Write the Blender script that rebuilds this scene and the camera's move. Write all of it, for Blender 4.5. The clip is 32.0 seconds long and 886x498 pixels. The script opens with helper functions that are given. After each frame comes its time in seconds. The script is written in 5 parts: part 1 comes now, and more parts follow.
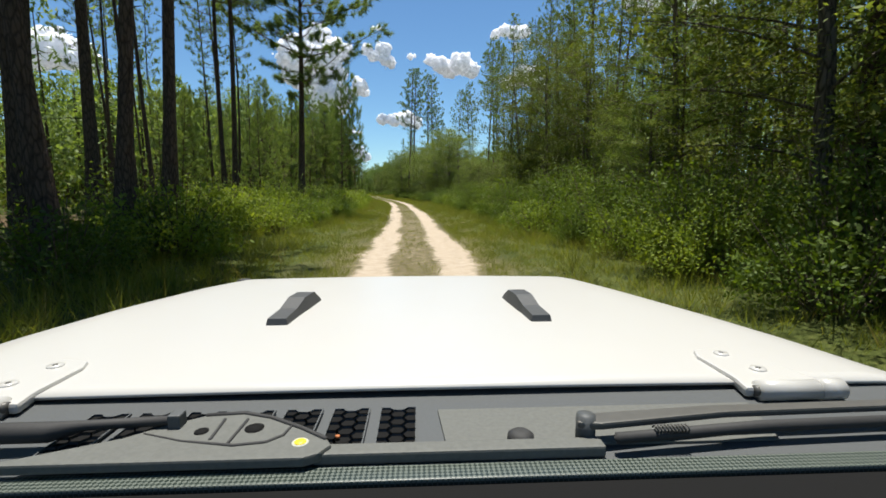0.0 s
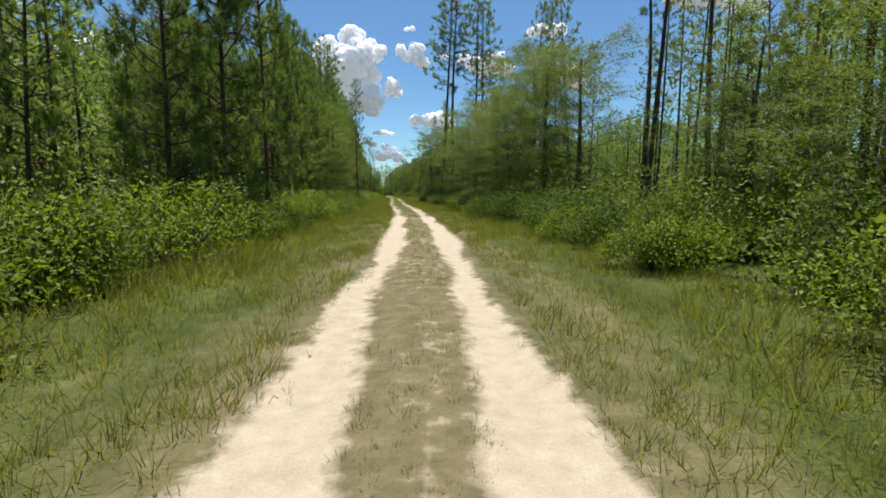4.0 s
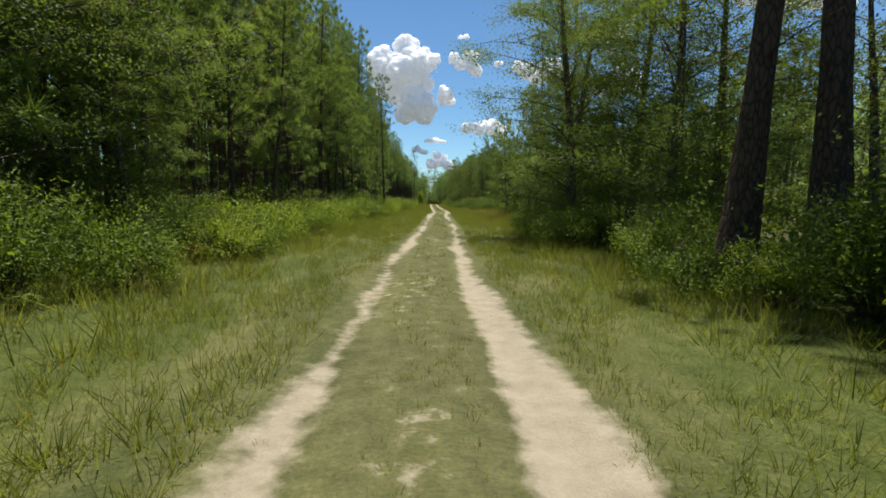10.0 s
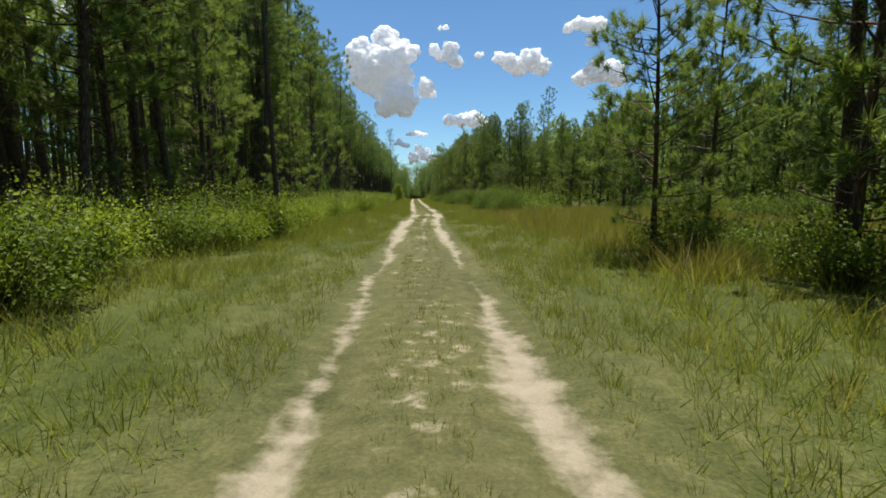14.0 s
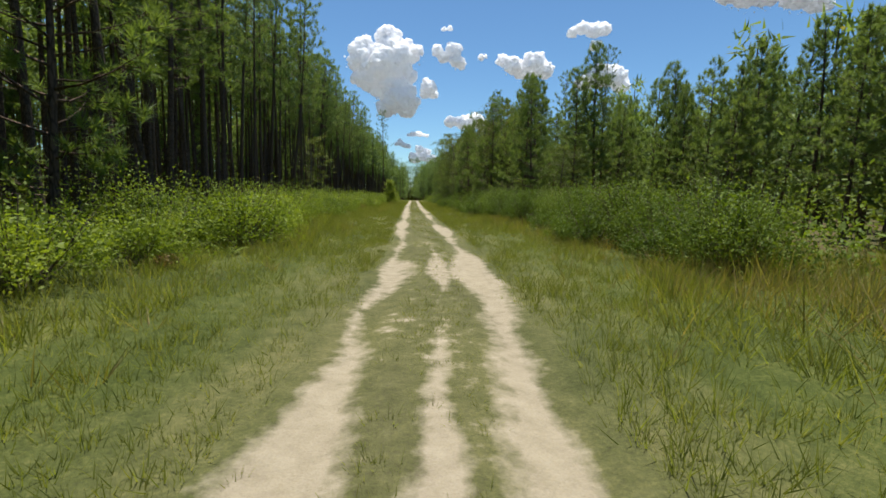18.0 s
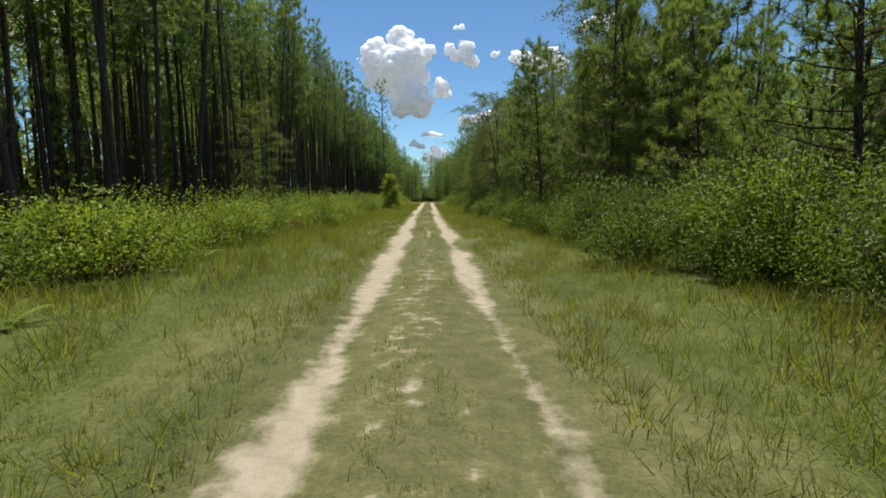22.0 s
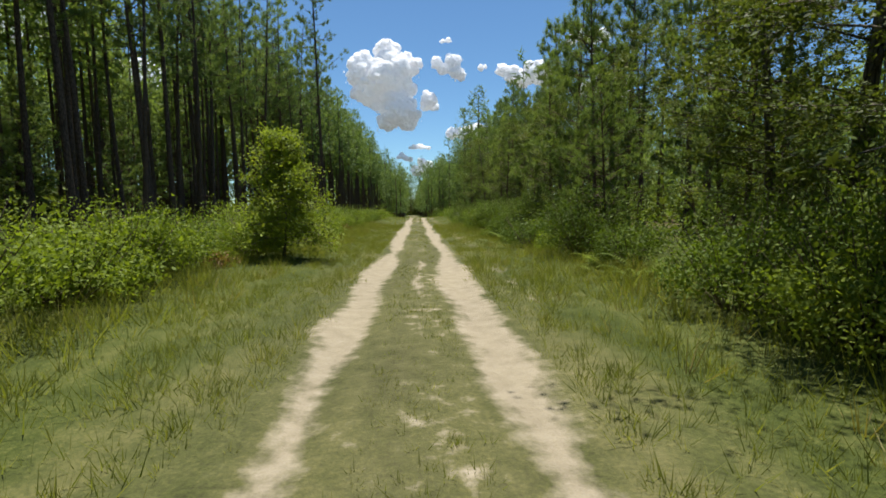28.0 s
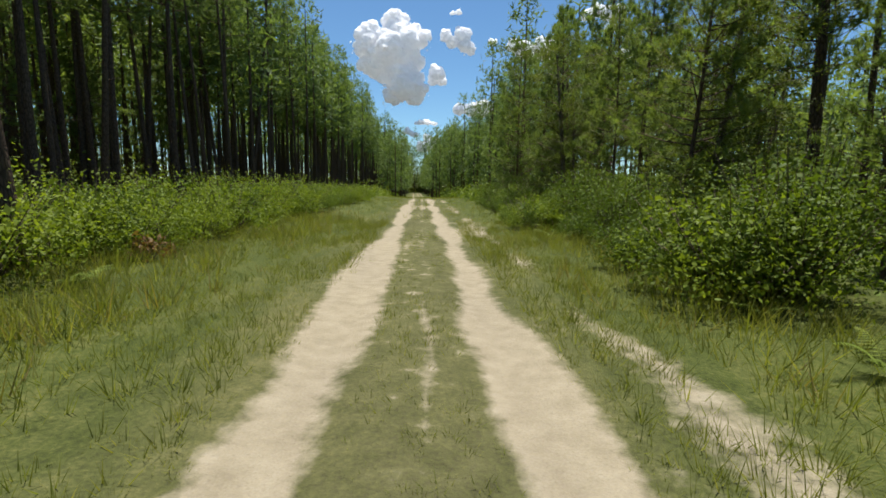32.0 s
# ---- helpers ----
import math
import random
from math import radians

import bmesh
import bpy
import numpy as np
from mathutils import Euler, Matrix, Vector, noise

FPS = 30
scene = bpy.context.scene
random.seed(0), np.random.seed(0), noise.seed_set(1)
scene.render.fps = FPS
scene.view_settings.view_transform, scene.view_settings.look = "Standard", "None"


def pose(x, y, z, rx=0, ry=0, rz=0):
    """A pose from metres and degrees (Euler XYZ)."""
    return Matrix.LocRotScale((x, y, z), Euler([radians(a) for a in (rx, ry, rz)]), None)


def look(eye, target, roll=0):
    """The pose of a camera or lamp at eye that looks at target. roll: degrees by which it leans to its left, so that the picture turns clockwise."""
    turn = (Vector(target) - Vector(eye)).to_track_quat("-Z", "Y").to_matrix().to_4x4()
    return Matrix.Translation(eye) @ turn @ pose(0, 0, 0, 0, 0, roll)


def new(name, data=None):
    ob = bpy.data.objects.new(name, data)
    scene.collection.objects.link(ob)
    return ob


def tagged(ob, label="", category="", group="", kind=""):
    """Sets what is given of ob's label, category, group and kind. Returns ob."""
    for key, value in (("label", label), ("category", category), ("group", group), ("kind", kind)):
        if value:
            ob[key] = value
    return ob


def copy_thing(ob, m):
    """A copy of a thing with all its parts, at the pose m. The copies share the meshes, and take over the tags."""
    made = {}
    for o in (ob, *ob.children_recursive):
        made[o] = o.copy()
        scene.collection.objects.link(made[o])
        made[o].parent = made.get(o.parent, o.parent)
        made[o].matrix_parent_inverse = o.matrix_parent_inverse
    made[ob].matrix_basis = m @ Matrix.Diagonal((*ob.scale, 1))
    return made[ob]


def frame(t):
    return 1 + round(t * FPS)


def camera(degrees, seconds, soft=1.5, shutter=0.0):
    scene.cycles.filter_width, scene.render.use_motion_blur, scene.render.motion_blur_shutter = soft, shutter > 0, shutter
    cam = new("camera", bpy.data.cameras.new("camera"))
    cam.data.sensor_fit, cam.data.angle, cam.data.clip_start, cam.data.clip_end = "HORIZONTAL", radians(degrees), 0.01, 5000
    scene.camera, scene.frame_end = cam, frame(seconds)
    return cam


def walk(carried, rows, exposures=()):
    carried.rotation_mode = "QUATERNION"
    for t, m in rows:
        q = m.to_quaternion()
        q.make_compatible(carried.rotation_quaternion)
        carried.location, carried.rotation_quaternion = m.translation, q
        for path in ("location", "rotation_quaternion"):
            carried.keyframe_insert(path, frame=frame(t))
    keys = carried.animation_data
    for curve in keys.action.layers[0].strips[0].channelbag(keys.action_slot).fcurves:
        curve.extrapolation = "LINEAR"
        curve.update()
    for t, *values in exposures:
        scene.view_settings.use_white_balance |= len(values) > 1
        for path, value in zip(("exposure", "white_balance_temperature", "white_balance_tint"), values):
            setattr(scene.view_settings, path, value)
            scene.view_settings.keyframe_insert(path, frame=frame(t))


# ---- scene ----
EYE = 1.5
DRIVE = [  # seconds, x, y, turn to the left, tilt up, lean to the left (degrees)
    (0.0, 0.06, 0.01, -11.61, -7.11, -0.03), (0.5, 0.77, 4.75, -11.45, -7.04, 0.34), (1.0, 1.45, 9.48, -11.27, -7.05, 0.44), (1.5, 2.06, 14.23, -10.60, -6.91, 0.36),
    (2.0, 2.69, 19.02, -9.76, -6.96, -0.13), (2.5, 3.26, 23.78, -9.21, -6.99, 0.10), (3.0, 3.79, 28.53, -8.33, -6.99, -0.95), (3.5, 4.27, 33.25, -7.96, -7.01, 0.26),
    (5.5, 5.92, 51.31, -6.75, -6.67, -0.47), (6.0, 6.20, 55.51, -6.41, -6.56, -0.29), (6.5, 6.42, 59.67, -5.87, -6.48, -0.12), (7.0, 6.59, 63.83, -5.24, -6.40, -0.61),
    (7.5, 6.73, 68.00, -4.75, -6.46, -0.26), (8.0, 6.86, 72.18, -4.28, -6.46, -0.30), (8.5, 6.96, 76.27, -3.44, -6.34, -0.81), (9.0, 7.02, 80.25, -2.77, -6.41, -0.29),
    (9.5, 7.02, 84.07, -1.96, -6.10, 0.14), (10.0, 6.99, 87.73, -1.62, -6.02, 0.94), (10.5, 6.96, 91.20, -2.30, -5.66, 0.86), (11.0, 6.94, 94.50, -2.25, -5.51, -1.17),
    (11.5, 6.96, 97.67, -2.18, -6.19, -1.94), (12.0, 7.01, 100.72, -3.56, -7.07, -0.77), (12.5, 7.09, 103.70, -4.64, -8.50, 3.38), (13.0, 7.22, 106.64, -4.92, -6.33, 2.36),
    (13.5, 7.37, 109.55, -3.99, -6.71, -0.75), (14.0, 7.45, 112.46, -3.59, -6.81, -0.14), (14.5, 7.53, 115.39, -4.02, -6.68, 0.81), (16.5, 7.71, 127.33, -4.13, -7.93, -2.83),
    (17.0, 7.75, 130.30, -3.35, -7.66, -2.35), (17.5, 7.78, 133.26, -3.94, -6.89, -1.99), (18.0, 7.86, 136.23, -3.82, -6.61, 1.32), (18.5, 8.00, 139.18, -5.32, -5.72, 0.93),
    (19.0, 8.18, 142.13, -4.89, -7.17, -1.52), (19.5, 8.30, 145.07, -4.48, -7.19, -1.63), (20.0, 8.36, 148.01, -4.02, -6.57, 0.07), (20.5, 8.39, 150.94, -3.10, -6.89, -1.05),
    (21.0, 8.36, 153.92, -1.71, -6.62, 0.38), (21.5, 8.31, 156.94, -1.50, -6.64, 0.47), (22.0, 8.26, 160.00, -1.69, -6.64, -0.27), (22.5, 8.22, 163.09, -2.03, -7.32, -0.71),
    (23.0, 8.19, 166.17, -2.04, -8.17, -0.57), (23.5, 8.18, 169.23, -1.99, -8.59, -0.17), (24.0, 8.18, 172.23, -2.48, -7.60, 0.11), (24.5, 8.18, 175.17, -3.30, -6.84, -0.18),
    (25.0, 8.16, 178.04, -2.67, -8.02, 4.02), (25.5, 8.11, 180.87, -2.95, -6.01, 2.57), (27.5, 7.97, 191.95, -2.74, -9.38, -2.61), (28.0, 7.98, 194.80, -3.15, -5.11, -0.69),
    (28.5, 7.99, 197.68, -2.82, -7.25, -1.21), (29.0, 7.96, 200.54, -2.96, -8.59, -1.85), (29.5, 7.93, 203.41, -3.30, -8.33, 0.51), (30.0, 7.95, 206.23, -4.10, -7.02, 2.90),
    (30.5, 8.01, 209.00, -4.41, -5.74, 1.78), (31.0, 8.04, 211.75, -3.77, -6.63, 0.58), (31.5, 8.02, 214.50, -2.95, -7.17, 0.70), (32.0, 7.98, 217.25, -2.84, -7.87, 1.19),
]

cam = camera(88, 32.0, 1.7)


def drive_pose(x, y, turn, tilt, lean):
    a, b = radians(turn), radians(tilt)
    way = Vector((-math.sin(a) * math.cos(b), math.cos(a) * math.cos(b), math.sin(b)))
    eye = Vector((x, y, EYE))
    return look(eye, eye + way * 10, lean)


walk(cam, [(t, drive_pose(x, y, a, b, c)) for t, x, y, a, b, c in DRIVE])

# ---- sky, sun, exposure ----
SUN_UP, SUN_FROM = 81.0, (0.1, 1.0)
scene.view_settings.exposure = 0.85
world = bpy.data.worlds.new("world")
scene.world = world
world.use_nodes = True
wn = world.node_tree
sky = wn.nodes.new("ShaderNodeTexSky")
sky.sky_type, sky.sun_disc = "NISHITA", False
sky.sun_elevation, sky.sun_rotation = radians(SUN_UP), math.atan2(SUN_FROM[0], SUN_FROM[1])
sky.air_density, sky.dust_density, sky.ozone_density = 1.0, 0.0, 1.6
wn.nodes["Background"].inputs[1].default_value = 0.072
tint = wn.nodes.new("ShaderNodeMix")
tint.data_type, tint.blend_type = "RGBA", "MULTIPLY"
tint.inputs[0].default_value, tint.inputs[7].default_value = 1.0, (0.66, 0.89, 1.02, 1)
wn.links.new(sky.outputs[0], tint.inputs[6])
wn.links.new(tint.outputs[2], wn.nodes["Background"].inputs[0])
lamp = bpy.data.lights.new("sun", "SUN")
lamp.energy, lamp.angle, lamp.color = 5.0, radians(0.53), (1.0, 0.96, 0.88)
sun = new("sun", lamp)
flat = math.cos(radians(SUN_UP)) / math.hypot(*SUN_FROM)
sun.matrix_world = look((SUN_FROM[0] * flat * 60, SUN_FROM[1] * flat * 60, math.sin(radians(SUN_UP)) * 60), (0, 0, 0))

# ---- the line of the track ----
_ys = np.array([-400.0, -60.0] + [r[2] for r in DRIVE] + [278.0, 383.0, 620.0, 3000.0])
_xs = np.array([-60.0, -9.0] + [r[1] for r in DRIVE] + [8.0, 6.0, 1.0, -60.0])


def track(y):
    return np.interp(y, _ys, _xs)


RUT = 0.82


def relief(u, y):
    """Height of the ground u metres to the right of the middle of the track."""
    u, y = np.asarray(u, float), np.asarray(y, float)
    z = 0.03 * np.sin(u * 1.7 + y * 0.31) + 0.03 * np.sin(u * 0.6 - y * 0.17 + 1)
    z = z * np.clip((np.abs(u) - 1.6) / 3, 0, 1)
    for c in (-RUT, RUT):
        z = z - 0.055 * np.exp(-((u - c) / 0.24) ** 2) * (0.8 + 0.3 * np.sin(y * 0.9 + c * 3))
    z = z + 0.02 * np.exp(-(u / 0.35) ** 2)
    return z + 0.14 * np.clip((np.abs(u) - 2.2) / 3.0, 0, 1) - 0.028 * np.clip(y - 270, 0, 70)


# ---- materials ----
def material(name):
    m = bpy.data.materials.new(name)
    m.use_nodes = True
    return m, m.node_tree.nodes, m.node_tree.links, m.node_tree.nodes["Principled BSDF"]


def ramp(nodes, stops):
    r = nodes.new("ShaderNodeValToRGB")
    while len(r.color_ramp.elements) < len(stops):
        r.color_ramp.elements.new(0.5)
    for e, (p, c) in zip(r.color_ramp.elements, stops):
        e.position, e.color = p, (*c, 1)
    return r


def calc(nodes, links, op, a, b=None, c=None, clamp=False):
    n = nodes.new("ShaderNodeMath")
    n.operation, n.use_clamp = op, clamp
    for i, v in enumerate((a, b, c)):
        if v is None:
            continue
        if isinstance(v, (int, float)):
            n.inputs[i].default_value = v
        else:
            links.new(v, n.inputs[i])
    return n.outputs[0]


def mixed(nodes, links, fac, a, b):
    n = nodes.new("ShaderNodeMix")
    n.data_type = "RGBA"
    for i, v in ((0, fac), (6, a), (7, b)):
        if isinstance(v, (int, float)):
            n.inputs[i].default_value = v
        elif isinstance(v, tuple):
            n.inputs[i].default_value = (*v, 1)
        else:
            links.new(v, n.inputs[i])
    return n.outputs[2]


def noisy(nodes, links, scale, detail=4, vector=None, rough=0.6):
    n = nodes.new("ShaderNodeTexNoise")
    n.inputs["Scale"].default_value, n.inputs["Detail"].default_value, n.inputs["Roughness"].default_value = scale, detail, rough
    if vector is None:
        tc = nodes.new("ShaderNodeTexCoord")
        vector = tc.outputs["Object"]
    links.new(vector, n.inputs["Vector"])
    return n.outputs[0]


def foliage(name, stops, through_light=0.35, rough=0.62, shift=0.35):
    """Leaves: each leaf its own tone, each plant its own too."""
    m, nodes, links, bsdf = material(name)
    geo, info = nodes.new("ShaderNodeNewGeometry"), nodes.new("ShaderNodeObjectInfo")
    clump = calc(nodes, links, "MULTIPLY_ADD", noisy(nodes, links, 1.3, 2), 2.4, -0.7, clamp=True)
    f = calc(nodes, links, "MULTIPLY", geo.outputs["Random Per Island"], 0.65 - shift)
    f = calc(nodes, links, "MULTIPLY_ADD", info.outputs["Random"], shift, f)
    f = calc(nodes, links, "MULTIPLY_ADD", clump, 0.35, f)
    r = ramp(nodes, stops)
    links.new(f, r.inputs[0])
    links.new(r.outputs[0], bsdf.inputs["Base Color"])
    bsdf.inputs["Roughness"].default_value = rough
    bsdf.inputs["Specular IOR Level"].default_value = 0.2
    tr = nodes.new("ShaderNodeBsdfTranslucent")
    bright = nodes.new("ShaderNodeMix")
    bright.data_type, bright.blend_type = "RGBA", "MULTIPLY"
    bright.inputs[0].default_value = 1
    links.new(r.outputs[0], bright.inputs[6])
    bright.inputs[7].default_value = (1.5, 1.5, 0.55, 1)
    links.new(bright.outputs[2], tr.inputs[0])
    mx = nodes.new("ShaderNodeMixShader")
    mx.inputs[0].default_value = through_light
    links.new(bsdf.outputs[0], mx.inputs[1])
    links.new(tr.outputs[0], mx.inputs[2])
    links.new(mx.outputs[0], nodes["Material Output"].inputs[0])
    return m


NEEDLE = foliage("pine_needles", [(0, (0.066, 0.102, 0.042)), (0.5, (0.126, 0.180, 0.064)), (0.9, (0.198, 0.255, 0.088)), (1, (0.262, 0.19, 0.086))], 0.42)
# own green of young pines; on LOWPINE and EDGEPINE a painted sunlit tone
NEEDLE_YOUNG_LIT = foliage("young_and_sunlit_pine_needles", [(0, (0.080, 0.122, 0.040)), (0.6, (0.156, 0.214, 0.064)), (1, (0.246, 0.288, 0.092))], 0.42)
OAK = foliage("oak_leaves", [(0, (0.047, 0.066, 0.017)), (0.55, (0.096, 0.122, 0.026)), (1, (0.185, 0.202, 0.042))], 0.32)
# oak leaves again in paler greens: the sunlight is put into the colour
OAK_LIT = foliage("oak_leaves_coloured_sunlit", [(0, (0.058, 0.088, 0.023)), (0.55, (0.126, 0.170, 0.042)), (1, (0.226, 0.262, 0.070))], 0.38)
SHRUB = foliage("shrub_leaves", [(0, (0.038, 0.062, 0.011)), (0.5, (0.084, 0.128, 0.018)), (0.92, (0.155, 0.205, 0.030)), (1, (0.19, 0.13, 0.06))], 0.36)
# yellow-green leaves, paler than SHRUB so the colour itself carries some sunlight
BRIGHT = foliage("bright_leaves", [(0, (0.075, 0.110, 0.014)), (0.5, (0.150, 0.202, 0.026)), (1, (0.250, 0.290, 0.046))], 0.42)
RUSTY = foliage("rusty_leaves", [(0, (0.080, 0.050, 0.021)), (0.5, (0.152, 0.086, 0.037)), (1, (0.160, 0.158, 0.052))], 0.3)
FROND = foliage("frond_leaves", [(0, (0.080, 0.115, 0.022)), (0.6, (0.155, 0.205, 0.038)), (1, (0.260, 0.280, 0.07))], 0.42, 0.45)
GRASS = foliage("grass_blades", [(0, (0.088, 0.108, 0.020)), (0.55, (0.158, 0.180, 0.038)), (0.9, (0.230, 0.220, 0.066)), (1, (0.28, 0.24, 0.12))], 0.5, 0.5, 0.0)
DRY = foliage("dry_grass_blades", [(0, (0.120, 0.118, 0.028)), (0.5, (0.205, 0.175, 0.058)), (1, (0.28, 0.21, 0.11))], 0.4, 0.55, 0.0)


def bark(name, dark, light, scale):
    m, nodes, links, bsdf = material(name)
    tc = nodes.new("ShaderNodeTexCoord")
    mp = nodes.new("ShaderNodeMapping")
    mp.inputs["Scale"].default_value = (1, 1, 0.28)
    links.new(tc.outputs["Object"], mp.inputs[0])
    vo = nodes.new("ShaderNodeTexVoronoi")
    vo.feature, vo.inputs["Scale"].default_value = "DISTANCE_TO_EDGE", scale
    links.new(mp.outputs[0], vo.inputs["Vector"])
    n = noisy(nodes, links, scale * 2.4, 5, mp.outputs[0])
    plate = calc(nodes, links, "MULTIPLY", vo.outputs["Distance"], 5.0, clamp=True)
    f = calc(nodes, links, "MULTIPLY_ADD", plate, 0.35, calc(nodes, links, "MULTIPLY", n, 0.65))
    r = ramp(nodes, [(0.25, dark), (0.65, light), (1, tuple(c * 1.3 for c in light))])
    links.new(f, r.inputs[0])
    links.new(r.outputs[0], bsdf.inputs["Base Color"])
    bsdf.inputs["Roughness"].default_value, bsdf.inputs["Specular IOR Level"].default_value = 0.95, 0.1
    bp = nodes.new("ShaderNodeBump")
    bp.inputs["Strength"].default_value, bp.inputs["Distance"].default_value = 0.8, 0.03
    links.new(f, bp.inputs["Height"])
    links.new(bp.outputs[0], bsdf.inputs["Normal"])
    return m


BARK = bark("pine_bark", (0.040, 0.029, 0.022), (0.118, 0.082, 0.060), 15)
BARK_OAK = bark("oak_bark", (0.035, 0.03, 0.025), (0.15, 0.13, 0.105), 11)
TWIG = bark("twig_bark", (0.05, 0.04, 0.028), (0.16, 0.13, 0.09), 25)


def ground_material():
    m, nodes, links, bsdf = material("track_and_forest_ground")
    uv = nodes.new("ShaderNodeUVMap")
    uv.uv_map = "track"
    sep = nodes.new("ShaderNodeSeparateXYZ")
    links.new(uv.outputs[0], sep.inputs[0])
    u, v = sep.outputs[0], sep.outputs[1]
    K = lambda op, a, b=None, c=None, clamp=False: calc(nodes, links, op, a, b, c, clamp)
    N = lambda s, d=4, r=0.6: noisy(nodes, links, s, d, uv.outputs[0], r)
    along = nodes.new("ShaderNodeMapping")
    along.inputs["Scale"].default_value = (1, 0.3, 1)
    links.new(uv.outputs[0], along.inputs[0])
    M = lambda s, d=4, r=0.6: noisy(nodes, links, s, d, along.outputs[0], r)
    big, mid, fine, grain = N(0.12, 3), M(1.1, 4), N(4.5, 5), N(60, 3)
    wob = K("MULTIPLY_ADD", N(0.35, 2), 0.5, -0.25)
    uu = K("ADD", u, wob)

    def strip(c, w):
        d = K("ABSOLUTE", K("SUBTRACT", uu, c))
        return K("SUBTRACT", 1.0, K("DIVIDE", d, w), clamp=False)

    late = K("MULTIPLY_ADD", v, 1 / 20.0, -105 / 20.0, clamp=True)
    extra = K("MULTIPLY_ADD", K("MAXIMUM", strip(0.05, 0.3), K("ADD", K("MULTIPLY_ADD", strip(2.0, 0.75), 1.0, -0.65), K("MULTIPLY_ADD", v, 1 / 12.0, -197 / 12.0, clamp=True))), 1.0, K("MULTIPLY_ADD", late, 0.75, K("MULTIPLY_ADD", N(0.22, 2), -1.6, -0.42)))
    both = K("MAXIMUM", K("MAXIMUM", strip(-RUT - 0.06, 0.42), strip(RUT, 0.42)), extra)
    # the first stretch is deep white sand, later the ruts are patchy
    early = K("MULTIPLY_ADD", v, -1 / 25.0, 90 / 25.0, clamp=True)
    bare = K("MULTIPLY_ADD", early, 0.66, K("MULTIPLY_ADD", big, 3.2, -2.1))
    for pu, pv, ru, rv, much in ((-0.3, 137, 1.5, 4.5, 1.1), (0.3, 146, 1.2, 3, 0.9), (-1.1, 161, 0.9, 4, 0.9), (0.9, 157, 0.6, 3.5, 0.8), (-0.5, 249, 1.5, 6, 1.1), (0.7, 262, 1.1, 6, 0.9), (-1.0, 226, 0.9, 4, 0.7), (-0.95, 190, 0.8, 32, 0.45), (0.95, 195, 0.9, 32, 0.4), (-0.85, 236, 0.7, 34, 0.6), (0.9, 236, 0.8, 34, 0.6), (1.1, 93, 0.8, 8, 0.7)):
        du, dv = K("DIVIDE", K("SUBTRACT", u, float(pu)), ru), K("DIVIDE", K("SUBTRACT", v, float(pv)), float(rv))
        near = K("SUBTRACT", 1.0, K("ADD", K("MULTIPLY", du, du), K("MULTIPLY", dv, dv)), clamp=True)
        bare = K("MULTIPLY_ADD", near, much, bare)
    torn = K("MULTIPLY_ADD", mid, 1.5, -0.75)
    torn2 = K("MULTIPLY_ADD", fine, 1.2, -0.6)
    edge = K("ADD", K("ADD", K("MULTIPLY", both, 1.15), bare), K("ADD", torn, torn2))
    sand = K("MULTIPLY", K("MULTIPLY", K("SUBTRACT", edge, 0.12), 2.0, clamp=True), K("MULTIPLY_ADD", early, 0.38, 0.58))
    # scattered bare crumbs across the whole track
    across = strip(0.0, 2.3)
    crumbs = K("MULTIPLY", K("SUBTRACT", K("ADD", K("MULTIPLY", across, 0.55), K("ADD", K("MULTIPLY", fine, 1.3), K("MULTIPLY", mid, 0.9))), 1.72), 4.0, clamp=True)
    sand = K("MAXIMUM", sand, K("MULTIPLY", crumbs, 0.6))
    sr = ramp(nodes, [(0.2, (0.24, 0.19, 0.135)), (0.5, (0.36, 0.30, 0.23)), (0.8, (0.46, 0.40, 0.325))])
    links.new(K("ADD", K("MULTIPLY", fine, 0.6), K("MULTIPLY", grain, 0.4)), sr.inputs[0])
    gr = ramp(nodes, [(0.36, (0.016, 0.023, 0.005)), (0.5, (0.050, 0.064, 0.013)), (0.64, (0.118, 0.118, 0.034))])
    tuft = N(26, 4, 0.75)
    links.new(K("ADD", K("MULTIPLY", tuft, 0.5), K("ADD", K("MULTIPLY", fine, 0.22), K("MULTIPLY", mid, 0.28))), gr.inputs[0])
    dr = ramp(nodes, [(0.25, (0.10, 0.08, 0.046)), (0.6, (0.185, 0.145, 0.092)), (0.8, (0.26, 0.21, 0.15))])
    links.new(fine, dr.inputs[0])
    dirt = K("MULTIPLY", K("ADD", K("MULTIPLY", strip(0.0, 3.2), 0.9), K("SUBTRACT", mid, 0.62)), 1.8, clamp=True)
    dirt = K("MULTIPLY", dirt, K("MULTIPLY_ADD", early, 0.42, 0.28))
    base = mixed(nodes, links, dirt, gr.outputs[0], dr.outputs[0])
    litter = ramp(nodes, [(0.3, (0.045, 0.032, 0.018)), (0.7, (0.13, 0.085, 0.045))])
    links.new(fine, litter.inputs[0])
    woods = K("MULTIPLY", K("SUBTRACT", K("ABSOLUTE", u), 9.0), 0.3, clamp=True)
    moss = ramp(nodes, [(0.3, (0.022, 0.03, 0.008)), (0.7, (0.07, 0.085, 0.022))])
    links.new(fine, moss.inputs[0])
    patch = K("MULTIPLY_ADD", N(0.06, 5, 0.7), 5.0, -2.0, clamp=True)
    floor = mixed(nodes, links, patch, litter.outputs[0], moss.outputs[0])
    base = mixed(nodes, links, woods, base, floor)
    links.new(mixed(nodes, links, sand, base, sr.outputs[0]), bsdf.inputs["Base Color"])
    bsdf.inputs["Roughness"].default_value = 0.95
    bsdf.inputs["Specular IOR Level"].default_value = 0.15
    bp = nodes.new("ShaderNodeBump")
